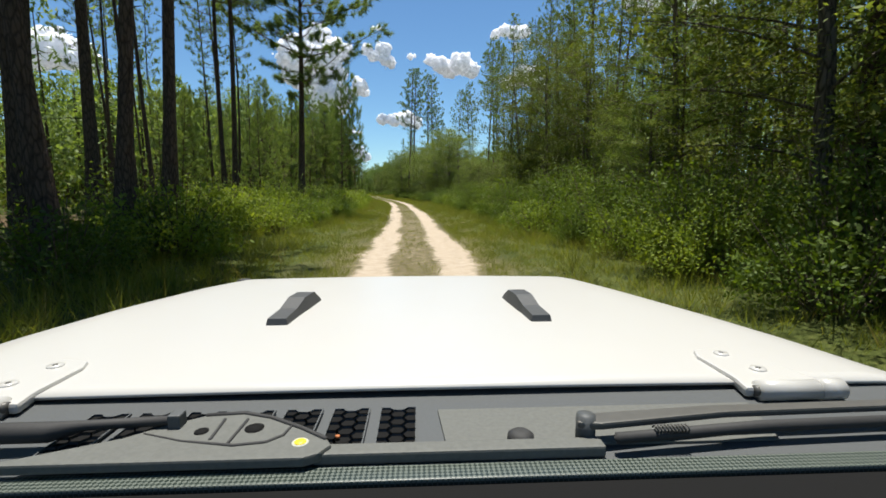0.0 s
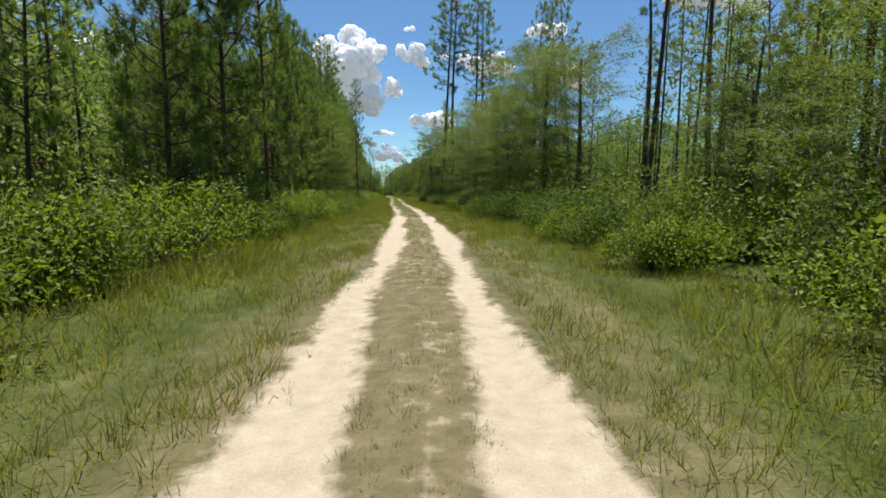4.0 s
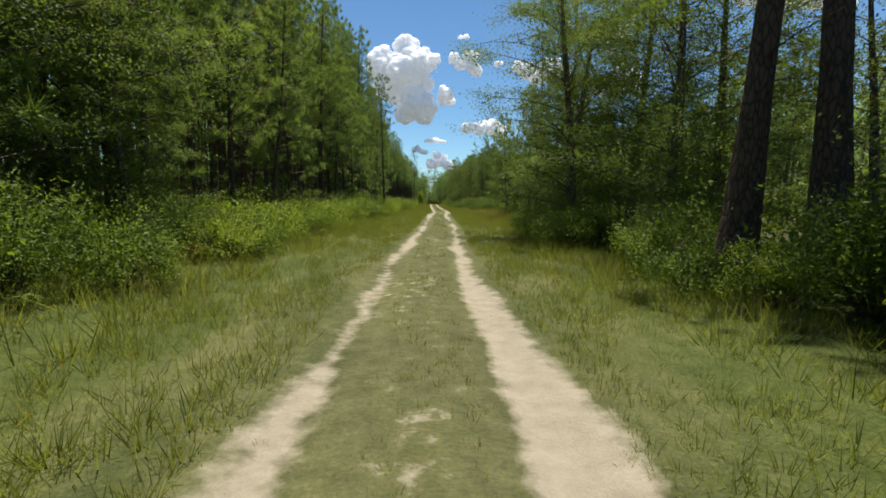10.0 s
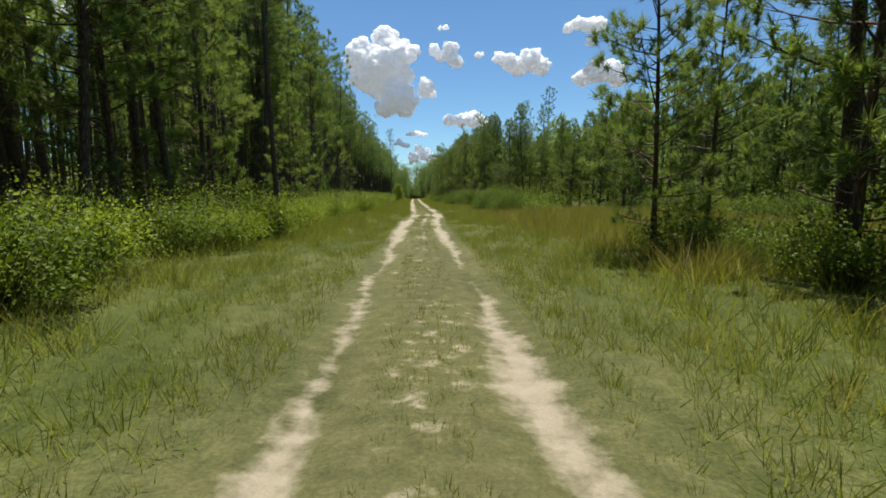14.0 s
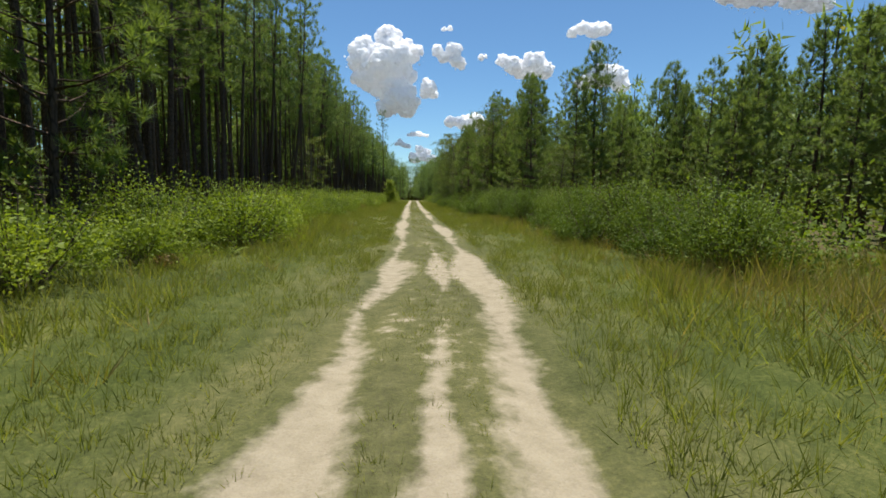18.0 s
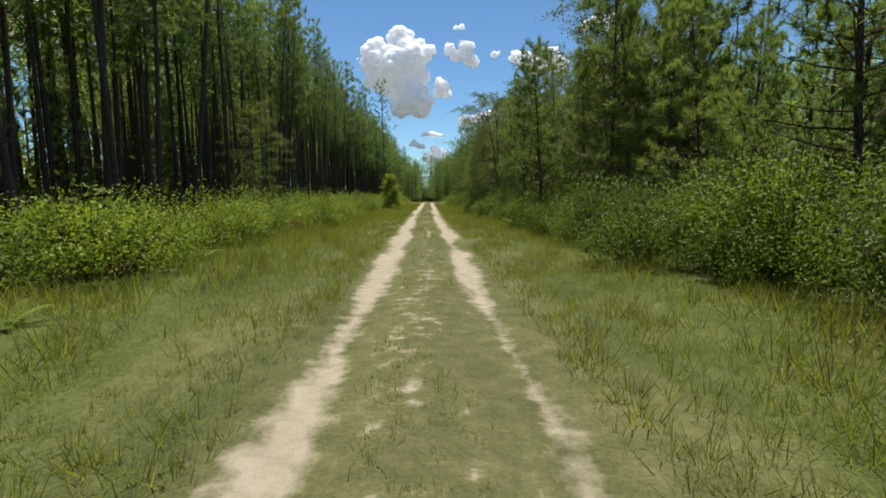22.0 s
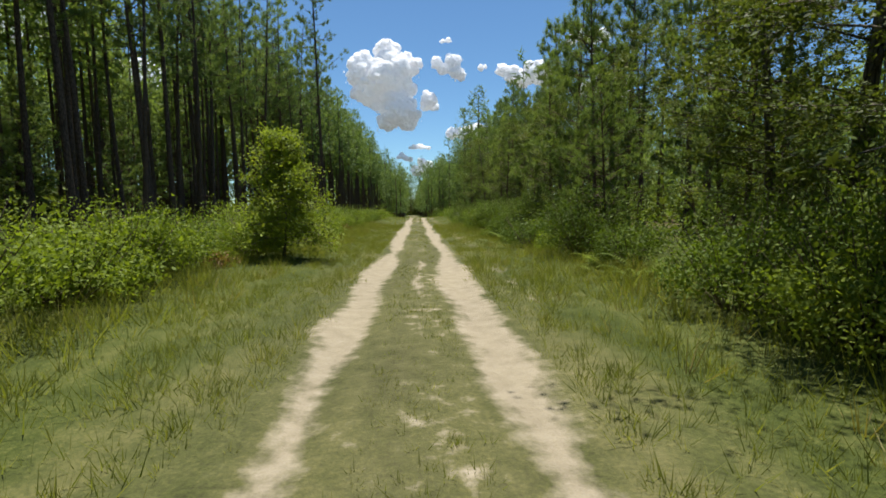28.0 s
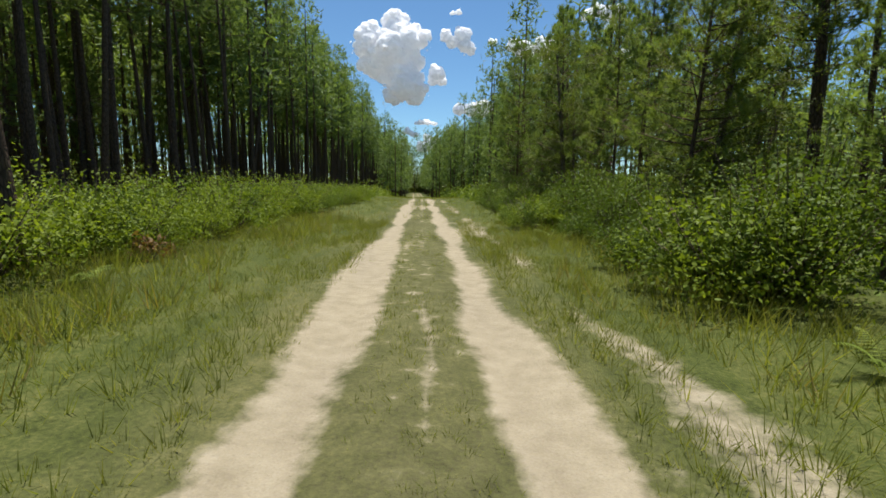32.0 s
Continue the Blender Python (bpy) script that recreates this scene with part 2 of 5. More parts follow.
    bp.inputs["Strength"].default_value, bp.inputs["Distance"].default_value = 0.7, 0.04
    links.new(K("ADD", fine, K("ADD", K("MULTIPLY", tuft, 0.8), K("MULTIPLY", grain, 0.25))), bp.inputs["Height"])
    links.new(bp.outputs[0], bsdf.inputs["Normal"])
    return m


GROUND = ground_material()


def plain(name, colour, rough=0.5, metal=0.0, grain=0.0, scale=30.0, bump=0.0):
    m, nodes, links, bsdf = material(name)
    n = noisy(nodes, links, scale, 4)
    links.new(mixed(nodes, links, n, tuple(c * (1 - grain) for c in colour), tuple(min(1, c * (1 + grain)) for c in colour)), bsdf.inputs["Base Color"])
    bsdf.inputs["Roughness"].default_value, bsdf.inputs["Metallic"].default_value = rough, metal
    bsdf.inputs["Specular IOR Level"].default_value = 0.5 if rough < 0.8 else 0.1
    if bump:
        bp = nodes.new("ShaderNodeBump")
        bp.inputs["Strength"].default_value, bp.inputs["Distance"].default_value = bump, 0.002
        links.new(n, bp.inputs["Height"])
        links.new(bp.outputs[0], bsdf.inputs["Normal"])
    return m


def cloud_material():
    m, nodes, links, bsdf = material("cloud_white")
    bsdf.inputs["Base Color"].default_value = (0.80, 0.80, 0.82, 1)
    bsdf.inputs["Roughness"].default_value, bsdf.inputs["Specular IOR Level"].default_value = 1.0, 0.0
    bsdf.inputs["Subsurface Weight"].default_value, bsdf.inputs["Subsurface Scale"].default_value = 1.0, 60.0
    bsdf.inputs["Subsurface Radius"].default_value = (1.0, 1.0, 1.0)
    tr, mx = nodes.new("ShaderNodeBsdfTranslucent"), nodes.new("ShaderNodeMixShader")
    tr.inputs[0].default_value = (0.95, 0.95, 0.97, 1)
    mx.inputs[0].default_value = 0.3
    links.new(bsdf.outputs[0], mx.inputs[1])
    links.new(tr.outputs[0], mx.inputs[2])
    # faint bluish emission, added to lift the clouds' shaded sides
    glow, add = nodes.new("ShaderNodeEmission"), nodes.new("ShaderNodeAddShader")
    glow.inputs[0].default_value, glow.inputs[1].default_value = (0.8, 0.88, 1.0, 1), 0.03
    links.new(mx.outputs[0], add.inputs[0])
    links.new(glow.outputs[0], add.inputs[1])
    links.new(add.outputs[0], nodes["Material Output"].inputs[0])
    return m


CLOUD = cloud_material()


# ---- mesh tools ----
def sheet(name, verts, faces, mat, smooth=False):
    """A mesh out of arrays: verts (n, 3), faces (m, k)."""
    verts, faces = np.asarray(verts, np.float32), np.asarray(faces, np.int32)
    me = bpy.data.meshes.new(name)
    me.vertices.add(len(verts))
    me.vertices.foreach_set("co", verts.ravel())
    k = faces.shape[1]
    me.loops.add(faces.size)
    me.loops.foreach_set("vertex_index", faces.ravel())
    me.polygons.add(len(faces))
    me.polygons.foreach_set("loop_start", np.arange(len(faces), dtype=np.int32) * k)
    me.polygons.foreach_set("use_smooth", np.full(len(faces), smooth))
    me.materials.append(mat)
    me.update(calc_edges=True)
    return me


def tubes(name, runs, mat, sides=6):
    """Tapered round limbs; each run is a list of (x, y, z, radius)."""
    V, F = [], []
    for run in runs:
        n0, prev = len(V), None
        run = [np.array(p, float) for p in run]
        for i, p in enumerate(run):
            d = run[min(i + 1, len(run) - 1)][:3] - run[max(i - 1, 0)][:3]
            d /= np.linalg.norm(d) + 1e-9
            n_side = sides if run[0][3] > 0.06 else 3
            a = np.cross(d, (0.3, 1, 0.1))
            a /= np.linalg.norm(a)
            b = np.cross(d, a)
            for s in range(n_side):
                g = 2 * math.pi * s / n_side
                V.append(p[:3] + p[3] * (math.cos(g) * a + math.sin(g) * b))
            if i:
                o = n0 + (i - 1) * n_side
                for s in range(n_side):
                    t = (s + 1) % n_side
                    F.append((o + s, o + t, o + n_side + t, o + n_side + s))
    return sheet(name, V, F, mat, True)


def unit(v):
    return v / (np.linalg.norm(v, axis=-1, keepdims=True) + 1e-9)


def blades(base, way, length, width, rng, flat=0.0):
    """Thin pointed triangles; flat turns their faces upward."""
    n = len(base)
    way = unit(way)
    side = unit(np.cross(way, rng.normal(size=(n, 3)) + (0, 0, flat))) * np.reshape(width, (-1, 1)) / 2
    V = np.stack([base - side, base + side, base + way * np.reshape(length, (-1, 1))], 1).reshape(-1, 3)
    return V, np.arange(3 * n).reshape(n, 3)


def leaves(base, way, up, length, width):
    """Four-cornered leaves, broadest in the middle."""
    way = unit(way)
    side = unit(np.cross(way, up)) * np.reshape(width, (-1, 1)) / 2
    long = way * np.reshape(length, (-1, 1))
    V = np.stack([base, base + long * 0.5 + side, base + long, base + long * 0.5 - side], 1).reshape(-1, 3)
    return V, np.arange(4 * len(base)).reshape(-1, 4)


def part(name, me, parent, label=""):
    ob = new(name, me)
    ob.parent = parent
    if label:
        tagged(ob, label)
    return ob


class Kind:
    """Several builds of one kind of plant, set out again and again."""

    def __init__(self, name, label, category, group, builds):
        self.at, self.used, self.made = 0, set(), []
        for pieces in builds:
            if len(pieces) == 1:
                ob = new(name, pieces[0][1])
            else:
                ob = new(name)
                for nm, me in pieces:
                    part(nm, me, ob)
            tagged(ob, label, category, group)
            self.made.append(ob)

    def put(self, rng, x, y, scale=1.0, z=None, build=None, turn=None, wide=1.0, lean=2.0, label=""):
        i = int(rng.integers(len(self.made))) if build is None else build
        if z is None:
            z = float(relief(x - track(y), y)) - 0.03
        m = pose(x, y, z, rng.normal() * lean, rng.normal() * lean, rng.uniform(0, 360) if turn is None else turn)
        m = m @ Matrix.Diagonal((scale * wide, scale * wide, scale, 1))
        if i in self.used:
            ob = copy_thing(self.made[i], m @ Matrix.Diagonal((*[1 / s for s in self.made[i].scale], 1)))
        else:
            ob = self.made[i]
            ob.matrix_basis = m
            self.used.add(i)
        if label:
            tagged(ob, label)
        return ob


# ---- plants ----
def pine(seed, tall, crown_from, reach, limbs_n, tuft, blade, mat, radius, sides=8, cone=0.5, width=0.03, twigs=2.2, stubs=10):
    """A pine: tapered trunk, dead stubs, upturned limbs whose twigs each end in a round tuft of needles."""
    rng = np.random.default_rng(seed)
    k = rng.normal(size=4) * 0.012 * tall
    line = lambda f: np.array([k[0] * math.sin(f * 3) + k[1] * f * f, k[2] * math.sin(f * 2.5) + k[3] * f * f, f * tall])
    runs = [[(*line(f), radius * (1 - 0.86 * f) * (1 + 0.5 * max(0, 0.04 - f) / 0.04)) for f in np.linspace(0, 1, 9)]]
    for _ in range(stubs):
        f, a = rng.uniform(0.25, 1.0) * crown_from, rng.uniform(0, 2 * math.pi)
        p, d = line(f), np.array([math.cos(a), math.sin(a), rng.uniform(-0.3, 0.3)])
        n = rng.uniform(0.4, 1.0) * min(1.6, reach * 0.6)
        runs.append([(*p, 0.018), (*(p + d * n * 0.5 + (0, 0, 0.04)), 0.012), (*(p + d * n), 0.004)])
    Q, A = [], []
    for i in range(limbs_n):
        g = ((i + rng.uniform(0, 1)) / limbs_n) ** 0.92
        f = crown_from + (0.985 - crown_from) * g
        r = reach * (1 - g) ** cone * min(1.0, 0.55 + 2.2 * g) * rng.uniform(0.55, 1.12) + 0.22
        a = i * 2.4 + rng.normal() * 0.5
        d = np.array([math.cos(a), math.sin(a), 0.0])
        side = np.array([-d[1], d[0], 0.0])
        rise = 0.05 + 0.5 * g + rng.normal() * 0.14
        p0 = line(f)
        bend = lambda h: p0 + d * r * h + np.array([0, 0, r * (rise * h + 0.22 * h * h)])
        runs.append([(*bend(h), (0.012 + 0.009 * r) * (1 - 0.8 * h)) for h in (0, 0.35, 0.7, 1)])
        for t in range(2 + int(round(r * twigs))):
            h = rng.uniform(0.38, 1.0) if t else 1.0
            q = bend(h)
            out = side * rng.choice((-1, 1)) * (1.05 - h * 0.75) * r * rng.uniform(0.25, 0.5) + d * 0.12 * r + np.array([0, 0, rng.uniform(-0.05, 0.28)])
            tip = q + (out if t else out * 0.2)
            if t and r > 0.8:
                runs.append([(*q, 0.009), (*tip, 0.004)])
            Q.append(tip)
            A.append(unit(out + np.array([0, 0, 0.28 + 0.3 * g])) * 0.75)
    Q, A = np.repeat(np.array(Q), tuft, 0), np.repeat(np.array(A), tuft, 0)
    n = len(Q)
    V, F = blades(Q - A * blade * rng.uniform(0, 0.9, (n, 1)), A + rng.normal(size=(n, 3)) * 0.72, rng.uniform(0.65, 1.2, n) * blade, width * rng.uniform(0.7, 1.3, n), rng, 0.5)
    return [("trunk", tubes("trunk", runs, BARK, sides)), ("crown", sheet("crown", V, F, mat))]


def plantation_pine(seed, tall, radius):
    """A tall forest pine: bare shaft with stubs and a small high crown."""
    rng = np.random.default_rng(seed)
    return pine(seed, tall, rng.uniform(0.40, 0.52), 2.3, 44, 22, 0.38, NEEDLE, radius, 6, 0.45, 0.042, 1.9, 8)


def hardwood(seed, tall, reach, limbs_n, sprays, per, size, mat, radius, low=0.2, cone=0.0, pad=1.0):
    """Broadleaf tree: spreading limbs, thin boughs on them, flat sprays of leaves along the boughs."""
    rng = np.random.default_rng(seed)
    runs, L, W, N = [], [], [], []
    lean = rng.normal(size=2) * 0.04 * tall
    stem = lambda h: np.array([lean[0] * h + 0.1 * math.sin(h * 5), lean[1] * h, h * tall])
    runs.append([(*stem(h), radius * (1.25 - h) * (1.25 if h == 0 else 1)) for h in (0, 0.12, 0.3, 0.5, 0.7, 0.9)])
    for i in range(limbs_n):
        h = low + (0.92 - low) * (i + rng.uniform(0, 1)) / limbs_n
        out = reach * (math.sqrt(max(0.08, 1 - ((h - 0.45) / 0.6) ** 2)) * (1 - cone) + cone * (1.05 - h)) * rng.uniform(0.75, 1.1)
        a = i * 2.4 + rng.normal() * 0.4
        d = np.array([math.cos(a), math.sin(a), 0])
        p0 = stem(h)
        bend = lambda g, p0=p0, d=d, out=out, h=h: p0 + d * out * g + np.array([0, 0, out * ((0.55 - 0.15 * cone) * g - 0.28 * g * g) * (0.6 + 0.8 * h)])
        runs.append([(*bend(g), max(0.006, radius * 0.3 * (1 - h * 0.6) * (1 - 0.9 * g))) for g in (0, 0.25, 0.5, 0.75, 1)])
        for j in range(sprays):
            g = rng.uniform(0.12, 1.0) ** 0.7
            q = bend(g)
            tip = q + np.array([rng.normal(), rng.normal(), rng.normal() * 0.4 + 0.08]) * (0.14 + out * 0.2)
            runs.append([(*q, 0.010), (*tip, 0.004)])
            f = rng.uniform(0.3, 1.15, (per, 1))
            spread = (0.10 + 0.028 * out) * pad
            at = q + (tip - q) * f + rng.normal(size=(per, 3)) * (spread, spread, spread * 0.55 / pad)
            L.append(at)
            W.append((tip - q) / (np.linalg.norm(tip - q) + 0.01) + rng.normal(size=(per, 3)) * (0.8, 0.8, 0.45))
            N.append(rng.normal(size=(per, 3)) * 0.55 + (0, 0, 1))
    mid = np.array([a.mean(0) for a in L])
    core = np.repeat(mid, 8, 0) + rng.normal(size=(len(mid) * 8, 3)) * 0.13
    n_out = sum(len(a) for a in L)
    L, W, N = np.concatenate(L + [core]), np.concatenate(W + [rng.normal(size=core.shape)]), np.concatenate(N + [rng.normal(size=core.shape) + (0, 0, 1.0)])
    L[:, 2] = np.maximum(L[:, 2], 0.1)
    long = rng.uniform(0.65, 1.3, len(L)) * size * np.where(np.arange(len(L)) < n_out, 1.0, 1.5)
    V, F = leaves(L, W, N, long, long * 0.52)
    return [("trunk", tubes("trunk", runs, BARK_OAK, 7)), ("crown", sheet("crown", V, F, mat))]


def shrub(seed, tall, reach, lobes, per, size, mat, bare=0.12):
    rng = np.random.default_rng(seed)
    stems, L, W, N = [], [], [], []
    for i in range(lobes):
        a, r = rng.uniform(0, 2 * math.pi), reach * math.sqrt(rng.uniform(0, 1)) * 0.85
        h = tall * rng.uniform(0.45, 1.0) * (1 - 0.3 * r / reach)
        c = np.array([math.cos(a) * r, math.sin(a) * r, h * 0.8])
        stems.append([(c[0] * 0.15, c[1] * 0.15, 0, 0.012), (c[0] * 0.5, c[1] * 0.5, h * 0.4, 0.009), (c[0], c[1], h * 0.97, 0.004)])
        g = rng.uniform(0, 1, (per, 1)) ** 0.6
        d = unit(rng.normal(size=(per, 3)))
        c[2] = h * rng.uniform(0.35, 0.8)
        at = c + d * g * (0.27 * reach, 0.27 * reach, 0.17 * tall)
        at[:, 2] = np.maximum(at[:, 2], bare * tall * rng.uniform(0.3, 1.5, per))
        L.append(at)
        W.append(rng.normal(size=(per, 3)) + d * 0.25 + (0, 0, 0.15))
        N.append(d * 1.1 + rng.normal(size=(per, 3)) * 0.55 + (0, 0, 0.3))
    n_in = lobes * 11
    core = rng.normal(size=(n_in, 3)) * (0.25 * reach, 0.25 * reach, 0.15 * tall) + (0, 0, 0.4 * tall)
    core[:, 2] = np.clip(core[:, 2], 0.05, tall * 0.66)
    L.append(core)
    W.append(rng.normal(size=(n_in, 3)))
    N.append(rng.normal(size=(n_in, 3)) + (0, 0, 0.9))
    L, W, N = np.concatenate(L), np.concatenate(W), np.concatenate(N)
    big = np.where(np.arange(len(L)) < len(L) - n_in, 1.0, 1.7)
    long = rng.uniform(0.7, 1.3, len(L)) * size * big
    V, F = leaves(L, W, N, long, long * 0.5)
    return [("stem", tubes("stem", stems, TWIG, 3)), ("foliage", sheet("foliage", V, F, mat))]


def palmetto(seed):
    rng = np.random.default_rng(seed)
    made = []
    for i in range(13):
        a, up = rng.uniform(0, 2 * math.pi), rng.uniform(0.4, 1.5)
        d = unit(np.array([math.cos(a), math.sin(a), up]))
        n = rng.uniform(0.45, 0.8)
        s = unit(np.cross(d, (0, 0, 1)))
        up = np.cross(s, d)
        V, F = [-s * 0.012, s * 0.012, d * n + s * 0.01, d * n - s * 0.01], [(0, 1, 2), (0, 2, 3)]
        for g in np.linspace(-1.5, 1.5, 17):
            w = d * math.cos(g) + s * math.sin(g)
            side = np.cross(w, up) * 0.021
            long = rng.uniform(0.42, 0.54) * (1 - 0.12 * abs(g))
            o, k = d * n, len(V)
            tip = o + w * long - (0, 0, 0.06 * long)
            V += [o, o + w * long * 0.5 - side + up * 0.012, o + w * long * 0.5 + side + up * 0.012, tip]
            F += [(k, k + 1, k + 2), (k + 1, k + 3, k + 2)]
        made.append(("fan", sheet("fan", np.array(V), F, FROND)))
    return made


def fern(seed):
    rng = np.random.default_rng(seed)
    made = []
    for i in range(8):
        a = rng.uniform(0, 2 * math.pi)
        d = np.array([math.cos(a), math.sin(a), 0])
        s = np.array([-d[1], d[0], 0])
        n = rng.uniform(0.5, 0.85)
        curve = lambda h: d * n * h + np.array([0, 0, n * (1.15 * h - 0.7 * h * h)])
        V, F = [], []
        for h in np.linspace(0.0, 0.97, 18):
            p, q, k = curve(h), curve(h + 0.07), len(V)
            V += [p - s * 0.005, p + s * 0.005, q]
            F.append((k, k + 1, k + 2))
            if h > 0.18:
                long = 0.26 * (1.12 - h)
                for e in (-1, 1):
                    k = len(V)
                    V += [p, p + d * 0.035, p + s * e * long + d * 0.45 * long - (0, 0, 0.25 * long)]
                    F.append((k, k + 1, k + 2))
        made.append(("frond", sheet("frond", np.array(V), F, FROND)))
    return made


PINE = Kind("pine_tree", "tall pine with dark plated bark and a high needle crown", "pine tree", "pines of the forest",
            [pine(11 + i, 24, 0.45 + 0.05 * i, 2.7, 52, 32, 0.33, NEEDLE, 0.21, 9, 0.4, 0.030, 2.2, 10) for i in range(4)])
LOWPINE = Kind("pine_tree", "tall roadside pine with branches from a third of its height", "pine tree", "pines of the forest",
               [pine(61 + i, 24, 0.16 + 0.07 * i, 2.9, 92, 32, 0.32, NEEDLE_YOUNG_LIT, 0.21, 9, 0.55, 0.026, 2.4, 6) for i in range(4)])
MIDPINE = Kind("pine_tree", "dense middle-aged pine branched almost to the ground", "pine tree", "pines of the forest",
               [pine(141 + i, 13, 0.12 + 0.06 * i, 2.1, 84, 30, 0.32, NEEDLE, 0.15, 8, 0.6, 0.034, 2.6, 4) for i in range(4)])
EDGEPINE = Kind("pine_tree", "sunlit pine at the forest's edge with feathery green boughs", "pine tree", "pines of the forest",
                [pine(151 + i, 13, 0.22 + 0.06 * i, 2.4, 66, 36, 0.28, NEEDLE_YOUNG_LIT, 0.12, 8, 0.55, 0.022, 3.0, 6) for i in range(3)])
WOOD = Kind("forest_pine", "slim plantation pine with a bare straight trunk", "pine tree", "plantation pines",
            [plantation_pine(31 + i, 21, 0.15) for i in range(6)])
YOUNG = Kind("young_pine", "young bushy pine with bright green needles", "pine tree", "young pines",
             [pine(51 + i, 8, 0.10, 1.75, 62, 46, 0.23, NEEDLE_YOUNG_LIT, 0.07, 7, 0.75, 0.016, 3.8, 2) for i in range(4)])
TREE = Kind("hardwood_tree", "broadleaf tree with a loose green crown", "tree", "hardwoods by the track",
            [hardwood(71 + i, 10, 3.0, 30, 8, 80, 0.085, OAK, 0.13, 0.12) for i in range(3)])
OAKS = Kind("oak_tree", "spreading oak with a full green crown coloured as sunlit", "oak tree", "oaks by the track",
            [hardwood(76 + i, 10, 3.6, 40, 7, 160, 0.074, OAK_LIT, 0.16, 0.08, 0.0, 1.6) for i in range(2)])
SAPLING = Kind("leafy_sapling", "young broadleaf tree with light green leaves", "tree", "saplings by the track",
               [hardwood(81, 3.5, 1.5, 46, 8, 44, 0.075, BRIGHT, 0.035, 0.05, 0.8)])
BUSH = Kind("shrub", "dense evergreen shrub with small green leaves", "shrub", "shrubs along the track",
            [shrub(91 + i, 1.7, 1.15, 40, 110, 0.058, SHRUB) for i in range(4)])
TALL = Kind("tall_shrub", "head-high evergreen shrub with small green leaves", "shrub", "tall shrubs along the track",
            [shrub(96 + i, 2.9, 1.5, 72, 115, 0.060, SHRUB) for i in range(3)])
LIGHT = Kind("light_shrub", "sunlit yellow-green leafy shrub", "shrub", "shrubs along the track",
             [shrub(101 + i, 1.6, 1.2, 40, 110, 0.058, BRIGHT) for i in range(3)])
RUST = Kind("rusty_shrub", "low shrub with reddish brown leaves", "shrub", "rusty shrubs",
            [shrub(111 + i, 0.9, 0.7, 9, 40, 0.085, RUSTY) for i in range(2)])
PALM = Kind("saw_palmetto", "saw palmetto with stiff green fans", "palmetto", "palmettos", [palmetto(121), palmetto(122)])
FERN = Kind("fern", "bracken fern with arching green fronds", "fern", "ferns", [fern(131), fern(132)])

# ---- ground: one sheet to the horizon ----
us = np.unique(np.round(np.concatenate([np.linspace(-3.2, 3.2, 43), np.linspace(-14, 14, 57), [-2500, -1200, -500, -200, -90, -50, -30, -20, 20, 30, 50, 90, 200, 500, 1200, 2500]]), 3))
vs = np.concatenate([[-2500, -900, -300, -120, -60], np.arange(-30, 262, 0.6), np.arange(262, 420, 2.0), [450, 500, 560, 650, 800, 1000, 1400, 2000, 3000, 4500]])
U, Vv = np.meshgrid(us, vs)
X, Z = U + track(Vv), relief(U, Vv)
nu, nv = len(us), len(vs)
idx = (np.arange(nv - 1)[:, None] * nu + np.arange(nu - 1)).ravel()
gm = sheet("ground", np.stack([X, Vv, Z], -1).reshape(-1, 3), np.stack([idx, idx + 1, idx + nu + 1, idx + nu], 1), GROUND, True)
uvl = gm.uv_layers.new(name="track")
loop_v = np.empty(len(gm.loops), np.int32)
gm.loops.foreach_get("vertex_index", loop_v)
uvl.data.foreach_set("uv", np.stack([U.ravel()[loop_v], Vv.ravel()[loop_v]], 1).astype(np.float32).ravel())
tagged(new("ground", gm), "sandy two-rut track with grassy verges and forest floor", "ground", kind="structure")

# ---- trees set by their own places ----
rng = np.random.default_rng(5)
for x, y, s, w in ((-9.5, 13, 1.0, 0.9), (-11, 19, 1, 0.9), (9.4, 7.0, 1.0, 1.0),
                   (-1.9, 93.2, 0.8, 0.8), (2.2, 224.0, 0.7, 0.85),
                   (-2.0, 101.0, 0.85, 0.9), (3.0, 128.0, 0.5, 0.9), (-8, 5, 1, 1), (-10, 1, 1.05, 1), (8.5, -6, 1, 1), (-6, -8, 1, 1)):
    PINE.put(rng, x, y, s, wide=w, lean=1.0)
for x, y, s, w in ((12.4, 95.7, 1.08, 0.86), (13.7, 95.2, 1.1, 0.88), (17.8, 95.4, 1.05, 0.8), (15.8, 92.0, 1.0, 0.8)):
    PINE.put(rng, x, y, s, wide=w * 1.25, lean=1.0)
for x, y, s, w in ((2.6, 82.9, 0.5, 0.8), (14.7, 119.8, 0.62, 0.8), (15.9, 118.6, 0.7, 0.75), (16.6, 121.5, 0.75, 0.8)):
    LOWPINE.put(rng, x, y, s, wide=w, lean=1.0)
hero = Kind("pine_tree", "wide-limbed roadside pine with clumped needles and dark bark", "pine tree", "pines of the forest",
            [pine(17, 17, 0.42, 4.6, 54, 48, 0.34, NEEDLE, 0.22, 9, 0.3, 0.034, 5.0, 4)])
hero.put(rng, -2.7, 28.9, 1.0, lean=0.5)
# trunks in view; the unseen crowns are made wide to shade the verge
shade = Kind("pine_tree", "large dark-barked pine whose crown shades the verge", "pine tree", "pines of the forest",
             [pine(27, 24, 0.44, 4.4, 44, 44, 0.32, NEEDLE, 0.165, 9, 0.35, 0.03, 4.0, 8)])
